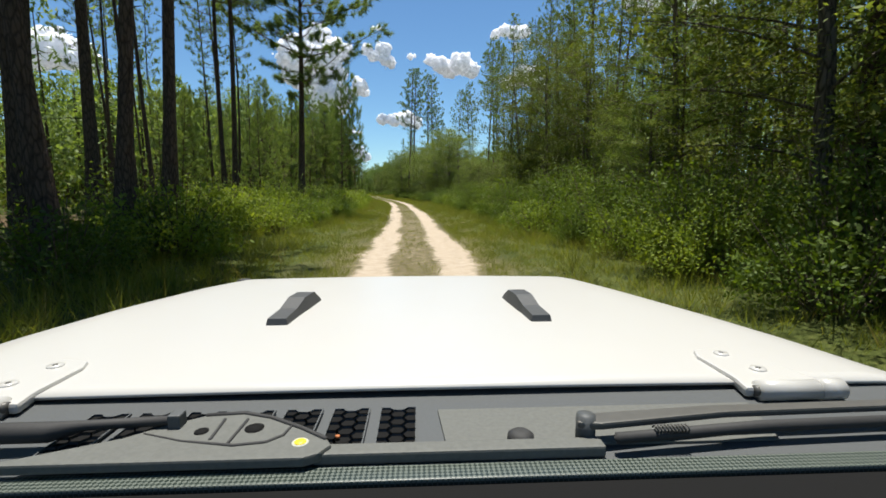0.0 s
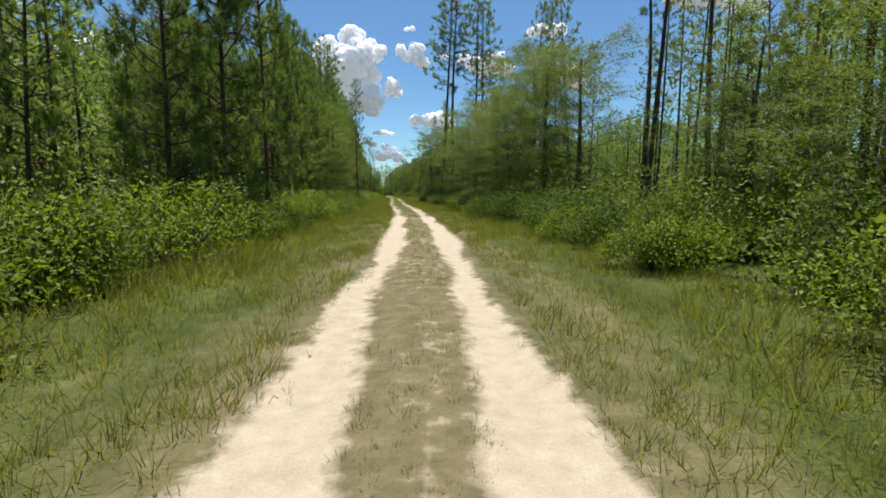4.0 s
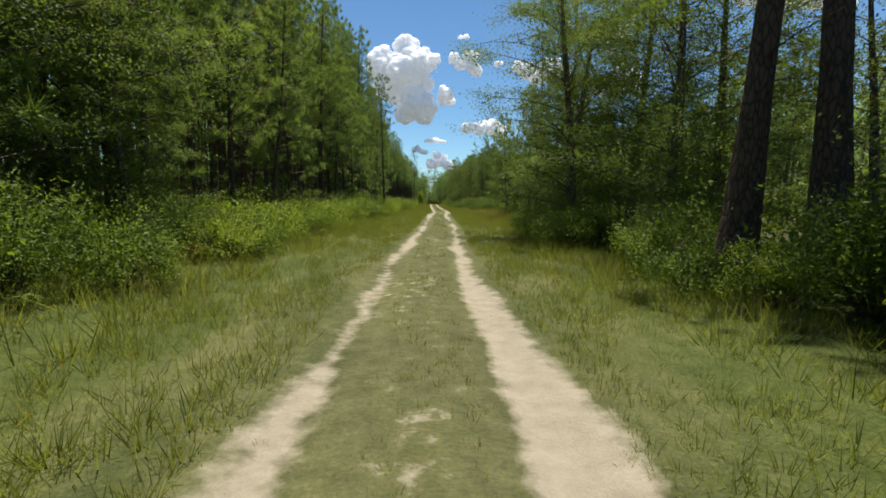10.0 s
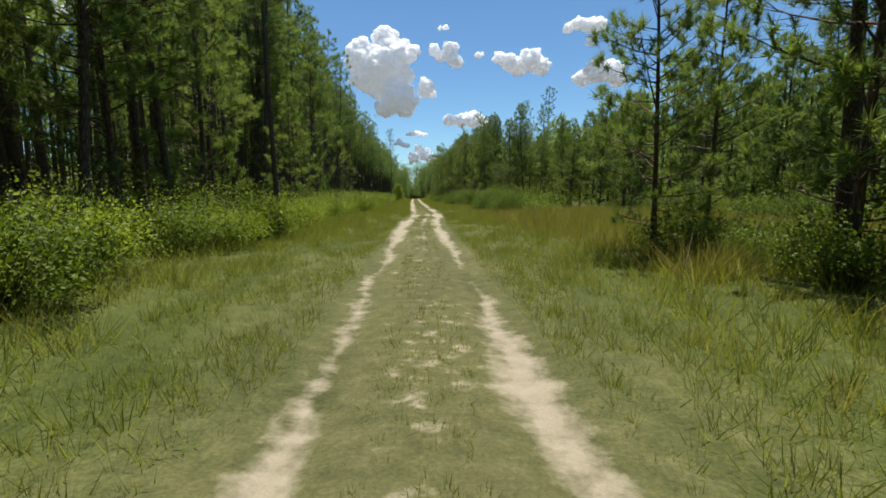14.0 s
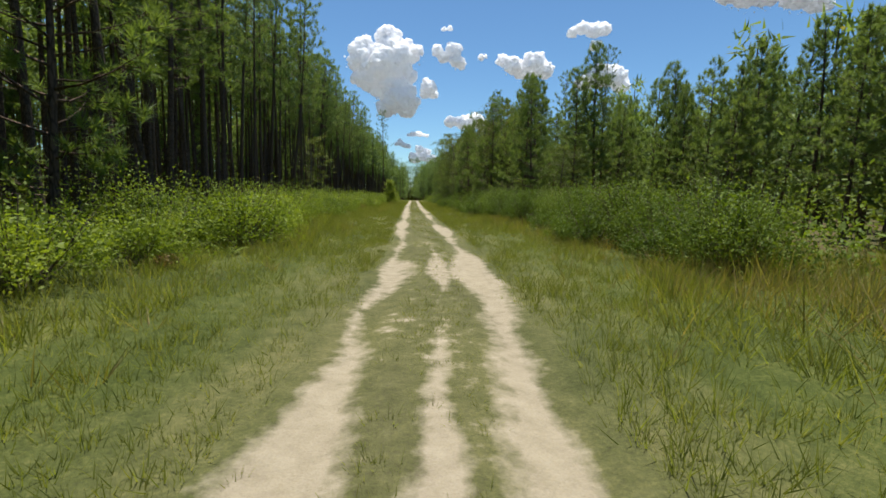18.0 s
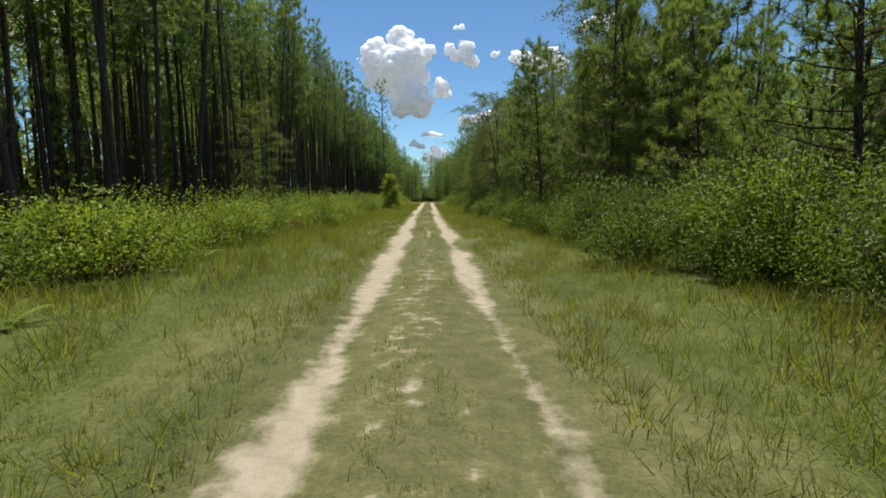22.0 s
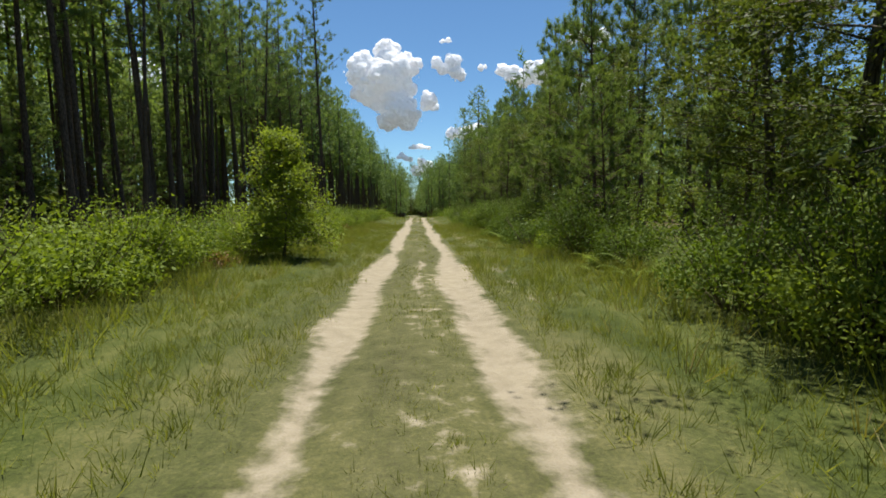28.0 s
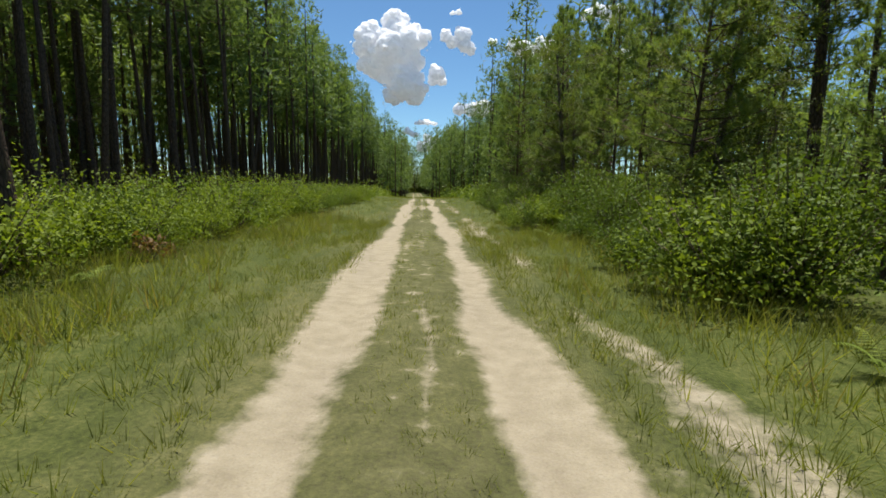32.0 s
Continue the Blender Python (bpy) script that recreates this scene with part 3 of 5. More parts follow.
for x, y, s, w in ((-5.1, 9.3, 1.05, 1.0), (-4.55, 10.6, 1.0, 0.95), (-4.2, 12.2, 1.05, 0.9), (-5.0, 22.5, 0.9, 0.9), (-6.2, 26.0, 0.95, 0.9)):
    shade.put(rng, x, y, s, lean=1.5, wide=w)
# extra pines, mostly out of view, added to shade both verges
for x, y in ((-6.8, 0.5), (-5.2, 3.2), (-6.8, 5.0), (-8.6, 3.6), (-7.7, 13.0), (-8.8, 18.6), (8.8, 0.6), (10.4, 2.6), (8.0, -3.0)):
    hero.put(rng, x, y, 1.35, lean=1.0, wide=0.78, label="large pine added so that its crown shades the verge")
for x, y, s in ((-0.6, 63.5, 1.35), (-1.6, 67.0, 1.5), (-0.4, 70.5, 1.6), (-2.2, 73.0, 1.7), (-0.9, 76.5, 1.45), (-3.2, 78.5, 1.7)):
    YOUNG.put(rng, x, y, s, wide=0.8)
for x, y, s in ((0.3, 52, 1.8), (0.9, 54.5, 1.6), (-0.6, 50.5, 1.55)):
    YOUNG.put(rng, x, y, s, wide=0.62)
for x, y, s in ((1.0, 136.9, 0.85), (16.2, 168.2, 1.2), (12.7, 122.2, 0.95), (13.6, 118.5, 1.1), (14.9, 115.5, 1.15), (12.9, 113.2, 0.8), (14.6, 111.2, 1.0), (16.8, 119, 1.2), (17.5, 113, 1.2), (15.4, 124.5, 1.0), (14.0, 184.5, 0.75), (13.3, 180.2, 1.0), (13.8, 187.0, 1.1), (14.6, 176.0, 1.2), (13.3, 207.5, 0.65)):
    YOUNG.put(rng, x, y, s)
SAPLING.put(rng, 4.2, 207.9, 1.06, wide=0.9, label="lone young broadleaf tree standing in the low shrubs")
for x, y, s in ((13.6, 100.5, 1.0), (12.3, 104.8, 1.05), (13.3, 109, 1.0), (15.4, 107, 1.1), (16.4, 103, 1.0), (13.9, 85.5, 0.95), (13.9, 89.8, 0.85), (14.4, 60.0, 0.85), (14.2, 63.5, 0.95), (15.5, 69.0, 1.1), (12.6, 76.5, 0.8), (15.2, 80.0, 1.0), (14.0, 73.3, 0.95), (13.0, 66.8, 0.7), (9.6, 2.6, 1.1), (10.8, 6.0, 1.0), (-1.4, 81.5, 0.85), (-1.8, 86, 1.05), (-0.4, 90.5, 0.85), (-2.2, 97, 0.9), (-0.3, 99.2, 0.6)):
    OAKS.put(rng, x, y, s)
for x, y, s in ((8.4, 1.5, 1.15), (7.9, 6.4, 1.1), (10.6, 19.0, 0.8), (10.4, 23.5, 0.9), (10.8, 27.5, 0.9), (12.0, 25.0, 1.1), (16.5, 84, 1.1), (15.5, 71, 1.0), (17.5, 77, 1.1),
                (16.4, 181, 0.9), (16, 177.5, 1.0), (15.8, 188, 1.0), (14.4, 199.5, 1.0), (16.0, 203, 1.05), (13.9, 196.0, 0.9), (14.6, 215.5, 0.6), (15.5, 229, 0.75), (14.5, 238, 0.8), (-4.9, 194.3, 0.85)):
    TREE.put(rng, x, y, s)


# ---- belts of plants along the track ----
def belt(kind, y0, y1, side, u0, u1, step, s0, s1, rows=1, seed=0, wide=1.0):
    """Plants scattered in a strip u0 to u1 metres beside the track."""
    r = np.random.default_rng(seed * 97 + int(y0 + 100) * 7 + (3 if side > 0 else 11))
    y = y0
    while y < y1:
        for k in range(rows):
            u = u0 + (u1 - u0) * (k + r.uniform(0.05, 0.95)) / rows
            yy = y + r.uniform(0, step)
            kind.put(r, float(track(yy)) + side * u, yy, r.uniform(s0, s1), wide=wide)
        y += step


L, R = -1, 1
# left side
belt(BUSH, -12, 10, L, 4.4, 8, 2.6, 0.7, 1.2, 1)
belt(LIGHT, 9, 50, L, 4.3, 6.5, 1.9, 1.0, 1.45)
belt(BUSH, 10, 50, L, 4.2, 6.0, 5.0, 0.9, 1.3, 1, 41)
belt(TALL, 50, 98, L, 4.8, 6.4, 3.2, 0.65, 0.95)
belt(BUSH, 50, 98, L, 4.0, 5.2, 3.6, 0.7, 1.1)
belt(LIGHT, 54, 98, L, 4.2, 6.5, 5.0, 0.9, 1.4, 1, 2)
belt(TREE, 56, 96, L, 9, 14, 5.0, 0.7, 1.05)
belt(YOUNG, 58, 100, L, 6.5, 15, 3.8, 0.9, 1.7, 2)
belt(YOUNG, 34, 58, L, 9, 20, 3.4, 0.8, 1.3, 2, 31, 0.8)
belt(LIGHT, 98, 255, L, 4.7, 6.4, 1.7, 0.85, 1.3)
belt(BUSH, 98, 255, L, 5.0, 6.8, 4.0, 0.85, 1.2, 1, 3)
belt(RUST, -5, 255, L, 4.6, 5.4, 11.0, 0.5, 0.9, 1, 6)
belt(FERN, 84, 255, L, 4.4, 5.4, 4.5, 0.45, 0.75, 1, 7)
# right side
belt(TALL, -8, 48, R, 4.4, 6.4, 2.6, 0.7, 1.15)
belt(LIGHT, -8, 48, R, 3.9, 5.0, 5.0, 0.7, 1.1, 1, 2)
belt(BUSH, -8, 48, R, 3.8, 4.8, 5.0, 0.6, 1.0, 1, 33)
belt(TREE, 2, 22, R, 7, 12, 3.2, 0.6, 0.9)
belt(TREE, 22, 50, R, 6.5, 12, 3.2, 0.36, 0.55)
belt(OAKS, 10, 50, R, 6.2, 9.5, 5.0, 0.36, 0.5, 1, 42)
belt(YOUNG, 6, 50, R, 7, 12, 6.5, 0.7, 1.1, 1, 43)
belt(BUSH, 48, 66, R, 3.8, 5.5, 2.0, 0.9, 1.3, 1, 3)
belt(PALM, 64, 78, R, 3.9, 6.6, 2.4, 0.9, 1.3, 2)
belt(BUSH, 66, 78, R, 3.8, 6.5, 2.4, 0.6, 1.0, 1, 37)
belt(TALL, 78, 112, R, 4.4, 5.8, 4.0, 0.6, 0.9, 1, 4)
belt(BUSH, 76, 112, R, 3.8, 5.0, 3.2, 0.7, 1.1, 1, 35)
belt(TREE, 84, 96, R, 6.5, 12, 5.0, 0.6, 0.9, 1, 4)
belt(BUSH, 112, 124, R, 5.0, 8, 2.2, 0.6, 1.0, 1, 5)
belt(BUSH, 121, 144, R, 14, 17, 2.4, 0.9, 1.3, 1, 6)
belt(TALL, 143, 168, R, 5.0, 6.8, 1.9, 0.85, 1.08, 1, 7)
belt(BUSH, 143, 168, R, 4.5, 5.4, 4.0, 0.7, 1.0, 1, 36)
belt(TALL, 168, 250, R, 4.4, 6.0, 3.4, 0.65, 1.05, 1, 8)
belt(BUSH, 168, 250, R, 3.7, 4.8, 4.0, 0.7, 1.1, 1, 34)
belt(LIGHT, 168, 255, R, 4.0, 6.0, 6.0, 0.8, 1.4, 1, 9)
belt(YOUNG, 146, 200, R, 13, 18, 4.0, 0.8, 1.3, 1, 10)
belt(YOUNG, 168, 255, R, 6.0, 9, 5.0, 0.6, 1.3, 1, 11)
belt(TREE, 166, 255, R, 6.5, 11, 7.0, 0.45, 0.8, 1, 12)
belt(FERN, 195, 240, R, 3.6, 5.0, 1.4, 0.5, 0.85, 1, 13)
for x, y, k in ((11.9, 215.2, 1.15), (12.3, 216.4, 1.2), (12.6, 217.8, 1.1), (12.0, 218.6, 1.1), (13.0, 216.0, 1.2), (11.8, 213.6, 1.0), (12.1, 180.2, 1.0), (12.4, 181.4, 1.0), (12.5, 203.8, 1.0), (12.2, 205.0, 0.9)):
    FERN.put(rng, x, y, k, label="tall upright fern with bright green fronds")
belt(PALM, 208, 240, R, 4.2, 6.5, 6.0, 0.7, 1.1, 1, 14)
for x, y, k in ((11.6, 90.6, 1.0), (12.6, 92.2, 1.15), (13.9, 91.4, 1.2), (11.9, 94.0, 0.9), (15.0, 93.6, 1.1), (16.4, 94.6, 1.2), (12.0, 97.6, 1.0), (13.2, 98.8, 1.1)):
    (TALL if k > 1 else LIGHT).put(rng, x, y, k * 0.9)
# tall pines behind
belt(LOWPINE, -12, 50, R, 9.5, 16, 6.0, 0.6, 0.9, 1, 20, 0.8)
belt(PINE, -12, 56, R, 13, 28, 3.0, 0.75, 1.05, 1, 20, 0.8)
belt(PINE, 50, 92, R, 11, 28, 6.5, 0.75, 1.0, 2, 21, 0.8)
belt(PINE, 0, 48, L, 11, 28, 5.0, 0.7, 0.95, 2, 22, 0.75)
belt(WOOD, 48, 100, L, 13, 22, 4.2, 0.5, 0.68, 2, 23)
belt(WOOD, 96, 160, L, 9.5, 17, 2.8, 0.85, 1.1, 2, 24)
belt(WOOD, 160, 262, L, 13, 20, 2.7, 0.95, 1.15, 2, 25)
belt(MIDPINE, 150, 275, L, 20, 27, 3.6, 0.7, 0.95, 1, 50)
belt(PINE, 140, 262, L, 11, 15, 9.0, 0.7, 0.85, 1, 26, 0.8)
belt(MIDPINE, 143, 168, R, 13.5, 18, 2.0, 0.58, 0.8, 1, 48)
belt(MIDPINE, 150, 200, R, 16, 24, 3.2, 0.72, 0.95, 1, 28)
belt(MIDPINE, 116, 152, R, 17.5, 26, 1.7, 0.72, 0.95, 1, 46)
belt(MIDPINE, 167, 200, R, 9.0, 15, 2.2, 0.7, 1.0, 1, 47)
belt(WOOD, 196, 255, R, 13, 22, 4.0, 0.6, 0.85, 1, 28)
belt(MIDPINE, 200, 262, R, 9, 17, 3.6, 0.8, 1.2, 1, 45)
belt(PINE, 186, 255, R, 13, 24, 6.0, 0.65, 0.85, 1, 29, 0.8)
belt(YOUNG, 97, 150, L, 8.2, 10.5, 8.0, 1.0, 1.6, 1, 44)
belt(EDGEPINE, 99, 132, L, 7.3, 9.0, 3.0, 0.75, 1.1, 1, 49)
belt(LOWPINE, 97, 160, L, 10.0, 12.5, 5.6, 0.7, 0.95, 1, 30, 0.95)


# ---- masses that nobody could count ----
def strew(r, y0, y1, side, u0, u1, per):
    """Places at random in a strip, per square metre."""
    n = int((y1 - y0) * (u1 - u0) * per)
    y = r.uniform(y0, y1, n)
    return np.stack([track(y) + side * r.uniform(u0, u1, n), y], 1)


def thicket(name, label, mat, strips, seed):
    """Low domes of leaves that run into one another."""
    r = np.random.default_rng(seed)
    C, S = [], []
    for y0, y1, side, u0, u1, per, h0, h1, num, size in strips:
        p = strew(r, y0, y1, side, u0, u1, per)
        n, num, size = len(p), int(num * 0.85), size * 1.1
        h = r.uniform(h0, h1, n)[:, None, None]
        rad = r.uniform(0.7, 1.3, n)[:, None, None] * np.maximum(0.75, h * 0.55)
        knots = unit(r.normal(size=(n, 16, 3)) * (1, 1, 0.9))
        d = knots[:, r.integers(16, size=num)] + r.normal(size=(n, num, 3)) * 0.24
        d[..., 2] = np.abs(d[..., 2])
        d = unit(d) * (r.uniform(0.6, 1.05, (n, num, 1)) * np.where(np.arange(num) % 4 == 0, 0.52, 1.0)[:, None])
        at = d * np.concatenate([rad, rad, h], -1) + np.concatenate([p, -0.028 * np.clip(p[:, 1:] - 270, 0, 70)], 1)[:, None, :]
        C.append(np.concatenate([at, r.normal(size=d.shape) + d * 0.2, d * 1.1 + r.normal(size=d.shape) * 0.55 + (0, 0, 0.3)], -1).reshape(-1, 9))
        S.append((r.uniform(0.7, 1.3, (n, num)) * np.where(np.arange(num) % 4 == 0, 1.8, 1.0) * size).ravel())
    C, S = np.concatenate(C), np.concatenate(S)
    V, F = leaves(C[:, :3], C[:, 3:6], C[:, 6:], S, S * 0.5)
    tagged(new(name, sheet(name, V, F, mat)), label, "thicket", kind="stuff")


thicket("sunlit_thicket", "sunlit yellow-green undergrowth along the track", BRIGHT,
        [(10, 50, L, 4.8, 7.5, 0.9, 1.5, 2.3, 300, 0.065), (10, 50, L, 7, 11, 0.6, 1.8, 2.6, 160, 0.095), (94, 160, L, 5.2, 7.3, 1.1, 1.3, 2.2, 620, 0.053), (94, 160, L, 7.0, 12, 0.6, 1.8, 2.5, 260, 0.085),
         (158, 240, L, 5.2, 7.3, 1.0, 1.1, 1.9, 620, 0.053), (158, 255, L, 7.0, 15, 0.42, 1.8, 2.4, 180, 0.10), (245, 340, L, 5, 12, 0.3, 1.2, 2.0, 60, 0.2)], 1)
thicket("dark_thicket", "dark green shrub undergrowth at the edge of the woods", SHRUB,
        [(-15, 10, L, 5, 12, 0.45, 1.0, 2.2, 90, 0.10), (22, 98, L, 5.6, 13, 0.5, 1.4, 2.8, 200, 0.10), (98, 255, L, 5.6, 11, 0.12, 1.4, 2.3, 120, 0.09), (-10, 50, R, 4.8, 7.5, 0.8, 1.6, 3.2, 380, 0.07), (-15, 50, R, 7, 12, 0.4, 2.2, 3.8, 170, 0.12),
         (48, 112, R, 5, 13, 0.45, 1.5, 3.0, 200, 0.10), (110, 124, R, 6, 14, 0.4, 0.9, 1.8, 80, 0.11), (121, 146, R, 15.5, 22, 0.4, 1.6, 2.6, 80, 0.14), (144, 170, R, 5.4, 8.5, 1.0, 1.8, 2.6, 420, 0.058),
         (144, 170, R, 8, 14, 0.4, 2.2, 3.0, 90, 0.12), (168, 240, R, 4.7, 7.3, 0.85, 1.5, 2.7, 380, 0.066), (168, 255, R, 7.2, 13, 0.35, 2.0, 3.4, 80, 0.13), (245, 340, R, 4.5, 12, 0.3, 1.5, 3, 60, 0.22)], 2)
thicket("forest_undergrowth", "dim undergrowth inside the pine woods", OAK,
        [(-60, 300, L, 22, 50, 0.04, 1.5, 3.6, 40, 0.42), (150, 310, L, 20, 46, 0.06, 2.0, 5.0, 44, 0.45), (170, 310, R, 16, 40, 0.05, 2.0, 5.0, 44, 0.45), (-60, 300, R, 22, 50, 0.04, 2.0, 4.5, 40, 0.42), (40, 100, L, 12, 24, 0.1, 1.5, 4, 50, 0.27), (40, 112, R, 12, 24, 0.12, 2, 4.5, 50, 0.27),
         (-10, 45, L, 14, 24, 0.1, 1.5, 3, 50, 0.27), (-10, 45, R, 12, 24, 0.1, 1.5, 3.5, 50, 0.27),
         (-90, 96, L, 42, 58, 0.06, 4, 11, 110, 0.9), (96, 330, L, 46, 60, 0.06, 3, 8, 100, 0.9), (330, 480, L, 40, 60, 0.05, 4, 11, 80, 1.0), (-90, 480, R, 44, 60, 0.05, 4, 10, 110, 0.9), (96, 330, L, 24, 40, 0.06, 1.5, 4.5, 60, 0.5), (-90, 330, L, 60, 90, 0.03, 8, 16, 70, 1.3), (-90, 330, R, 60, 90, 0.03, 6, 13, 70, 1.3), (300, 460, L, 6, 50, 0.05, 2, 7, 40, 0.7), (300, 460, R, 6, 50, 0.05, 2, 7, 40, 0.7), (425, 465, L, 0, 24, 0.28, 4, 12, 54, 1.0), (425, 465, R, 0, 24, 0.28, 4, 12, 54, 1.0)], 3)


def woods_mass(name, label, spots, num, seed):
    """Pines joined into one mass: x, y, height, lowest branch as a share of it, size of the needle sprays."""
    r = np.random.default_rng(seed)
    V, F, B, W, S, n = [], [], [], [], [], 0
    for x, y, h, low, size in spots:
        lx, ly = r.normal(size=2) * 0.012 * h
        g0 = -0.028 * min(70.0, max(0.0, y - 270))
        for s in range(5):
            a = s * math.pi * 0.4
            V += [(x + 0.17 * math.cos(a), y + 0.17 * math.sin(a), g0 - 0.05), (x + lx + 0.04 * math.cos(a), y + ly + 0.04 * math.sin(a), h * 0.94)]
            F.append((n + 2 * s, n + 2 * ((s + 1) % 5), n + 2 * ((s + 1) % 5) + 1, n + 2 * s + 1))
        n += 10
        k = num // 6
        f = low + (1 - low) * np.repeat(r.uniform(0, 1, k), 6)
        g = np.repeat(2 * math.pi * r.uniform(0, 1, k), 6)
        up = (f - low) / (1 - low)
        rad = (0.25 + 2.2 * np.sqrt(np.maximum(0, 1 - up ** 2.2)) * np.minimum(1, 0.6 + 2 * up)) * np.repeat(np.sqrt(r.uniform(0.1, 1, k)), 6)
        m = len(f)
        c = np.stack([x + lx * f + rad * np.cos(g), y + ly * f + rad * np.sin(g), f * h], 1) + r.normal(size=(m, 3)) * size * 0.35
        B.append(c)
        W.append(r.normal(size=(m, 3)) + (0, 0, 0.4))
        S.append(np.full(m, size))
    ob = new(name)
    part("trunk", sheet("trunk", V, F, BARK), ob)
    B, W, S = np.concatenate(B), np.concatenate(W), np.concatenate(S)
    V, F = blades(B, W, S, S * 0.26, r, 1.0)
    part("crown", sheet("crown", V, F, NEEDLE), ob)
    tagged(ob, label, "woods", kind="stuff")


r = np.random.default_rng(78)
deep = [(*p, r.uniform(9, 14), 0.2, 0.8) for p in strew(r, 34, 96, L, 18, 45, 0.07)]
deep += [(*p, r.uniform(18, 23), 0.55, 0.8) for p in np.concatenate([strew(r, 96, 290, L, 17, 54, 0.09), strew(r, -30, 50, L, 26, 50, 0.05)])]
deep += [(*p, r.uniform(9.5, 13.5), 0.12, 0.8) for p in np.concatenate([strew(r, 100, 150, R, 27, 50, 0.07), strew(r, 146, 270, R, 20, 48, 0.06)])]
deep += [(*p, r.uniform(16, 24), 0.4, 0.8) for p in strew(r, -30, 96, R, 26, 52, 0.05)]
woods_mass("deep_pine_woods", "straight pines standing rank behind rank in the woods", deep, 300, 78)
edge_row = [(*p, r.uniform(16, 20), 0.45, 0.6) for p in strew(r, 253, 340, L, 10, 18, 0.12)]
edge_row += [(*p, r.uniform(11, 18), 0.14, 0.6) for p in strew(r, 253, 340, R, 7.5, 15, 0.12)]
edge_row += [(*p, r.uniform(9, 14), 0.04, 0.65) for p in np.concatenate([strew(r, 300, 420, side, 3.2, 8, 0.07) for side in (L, R)])]
woods_mass("roadside_pine_woods", "dense pines closing in on the track", edge_row, 600, 80)
far = [(*p, r.uniform(16, 21), 0.4, 0.95) for p in strew(r, 335, 450, L, 8, 18, 0.1)]
far += [(*p, r.uniform(12, 20), 0.12, 0.95) for p in strew(r, 335, 450, R, 6.5, 16, 0.1)]
far += [(*p, r.uniform(16, 23), 0.4, 1.1) for p in np.concatenate([strew(r, 258, 480, side, 14, 50, 0.04) for side in (L, R)])]
far += [(float(track(430)) + r.uniform(-30, 40), r.uniform(405, 470), r.uniform(17, 25), 0.03, 1.2) for _ in range(150)]
far += [(*p, r.uniform(14, 22), 0.3, 1.1) for p in np.concatenate([strew(r, -60, 320, side, 50, 88, 0.04) for side in (L, R)])]
woods_mass("far_pine_woods", "distant pine woods closing in along the track", far, 150, 79)

# ---- grass ----
def meadow(name, label, mat, spans, seed, tuft=9):
    """Grass in tufts: several blades lean out of one root."""
    r = np.random.default_rng(seed)
    B, W, H = [], [], []
    for y0, y1, u0, u1, per, h0, h1 in spans:
        n = int((y1 - y0) * (u1 - u0) * per / tuft)
        y, u = r.uniform(y0, y1, n), r.uniform(u0, u1, n)
        keep = np.sin(y * 1.3 + 2 * np.sin(u * 2)) * np.sin(u * 2.1 + y * 0.37) + r.uniform(-0.2, 1.3, n) > 0
        keep &= ~((np.abs(np.abs(u) - RUT) < 0.36) & (r.uniform(0, 1, n) < 0.93))
        y, u = y[keep], u[keep]
        high = (0.5 + 0.5 * np.sin(y * 0.9 + 1.7 * np.sin(u * 1.1)) * np.sin(u * 1.7 - y * 0.6)) * 0.7 + r.uniform(0.3, 0.7, len(y))
        y, u, high = np.repeat(y, tuft), np.repeat(u, tuft), np.repeat(high, tuft)
        out = r.normal(size=(len(y), 2))
        tall = r.uniform(h0, h1, len(y)) * high
        y, u = y + out[:, 1] * (0.02 + 0.12 * tall), u + out[:, 0] * (0.02 + 0.12 * tall)
        B.append(np.stack([u + track(y), y, relief(u, y) - 0.012], 1))
        W.append(np.stack([out[:, 0] * 0.42, out[:, 1] * 0.42, np.full(len(y), 1.0)], 1) + r.normal(size=(len(y), 3)) * 0.16)
        H.append(tall)
    B, W, H = np.concatenate(B), np.concatenate(W), np.concatenate(H)
    V, F = blades(B, W, H, 0.005 + 0.016 * H, r)
    tagged(new(name, sheet(name, V, F, mat)), label, "grass", kind="stuff")


meadow("grass", "green grass on the verges and between the ruts", GRASS,
       [(-6, 236, -5.4, -3.2, 330, 0.2, 0.55), (-6, 236, -3.3, -1.3, 580, 0.06, 0.28), (-6, 236, 1.3, 3.0, 580, 0.06, 0.28), (-6, 236, 3.0, 4.8, 330, 0.18, 0.5), (-2, 232, -0.5, 0.5, 380, 0.03, 0.12),
        (-2, 232, -1.4, -1.0, 350, 0.03, 0.14), (-2, 232, 1.0, 1.4, 350, 0.03, 0.14), (236, 330, -5, 5, 30, 0.15, 0.4), (110, 146, 4.8, 18, 200, 0.3, 0.75)], 1)
meadow("dry_grass", "tall straw-coloured grass among the green", DRY,
       [(-6, 240, -5.6, -2.6, 14, 0.25, 0.6), (-6, 240, 2.2, 5.0, 16, 0.2, 0.5), (119, 146, 4.0, 20, 110, 0.4, 0.9), (142, 165, 3.5, 6.5, 60, 0.3, 0.65)], 2)


# ---- clouds ----
BILLOWS = bpy.data.textures.new("billows", "CLOUDS")
BILLOWS.noise_scale, BILLOWS.noise_depth = 42.0, 4


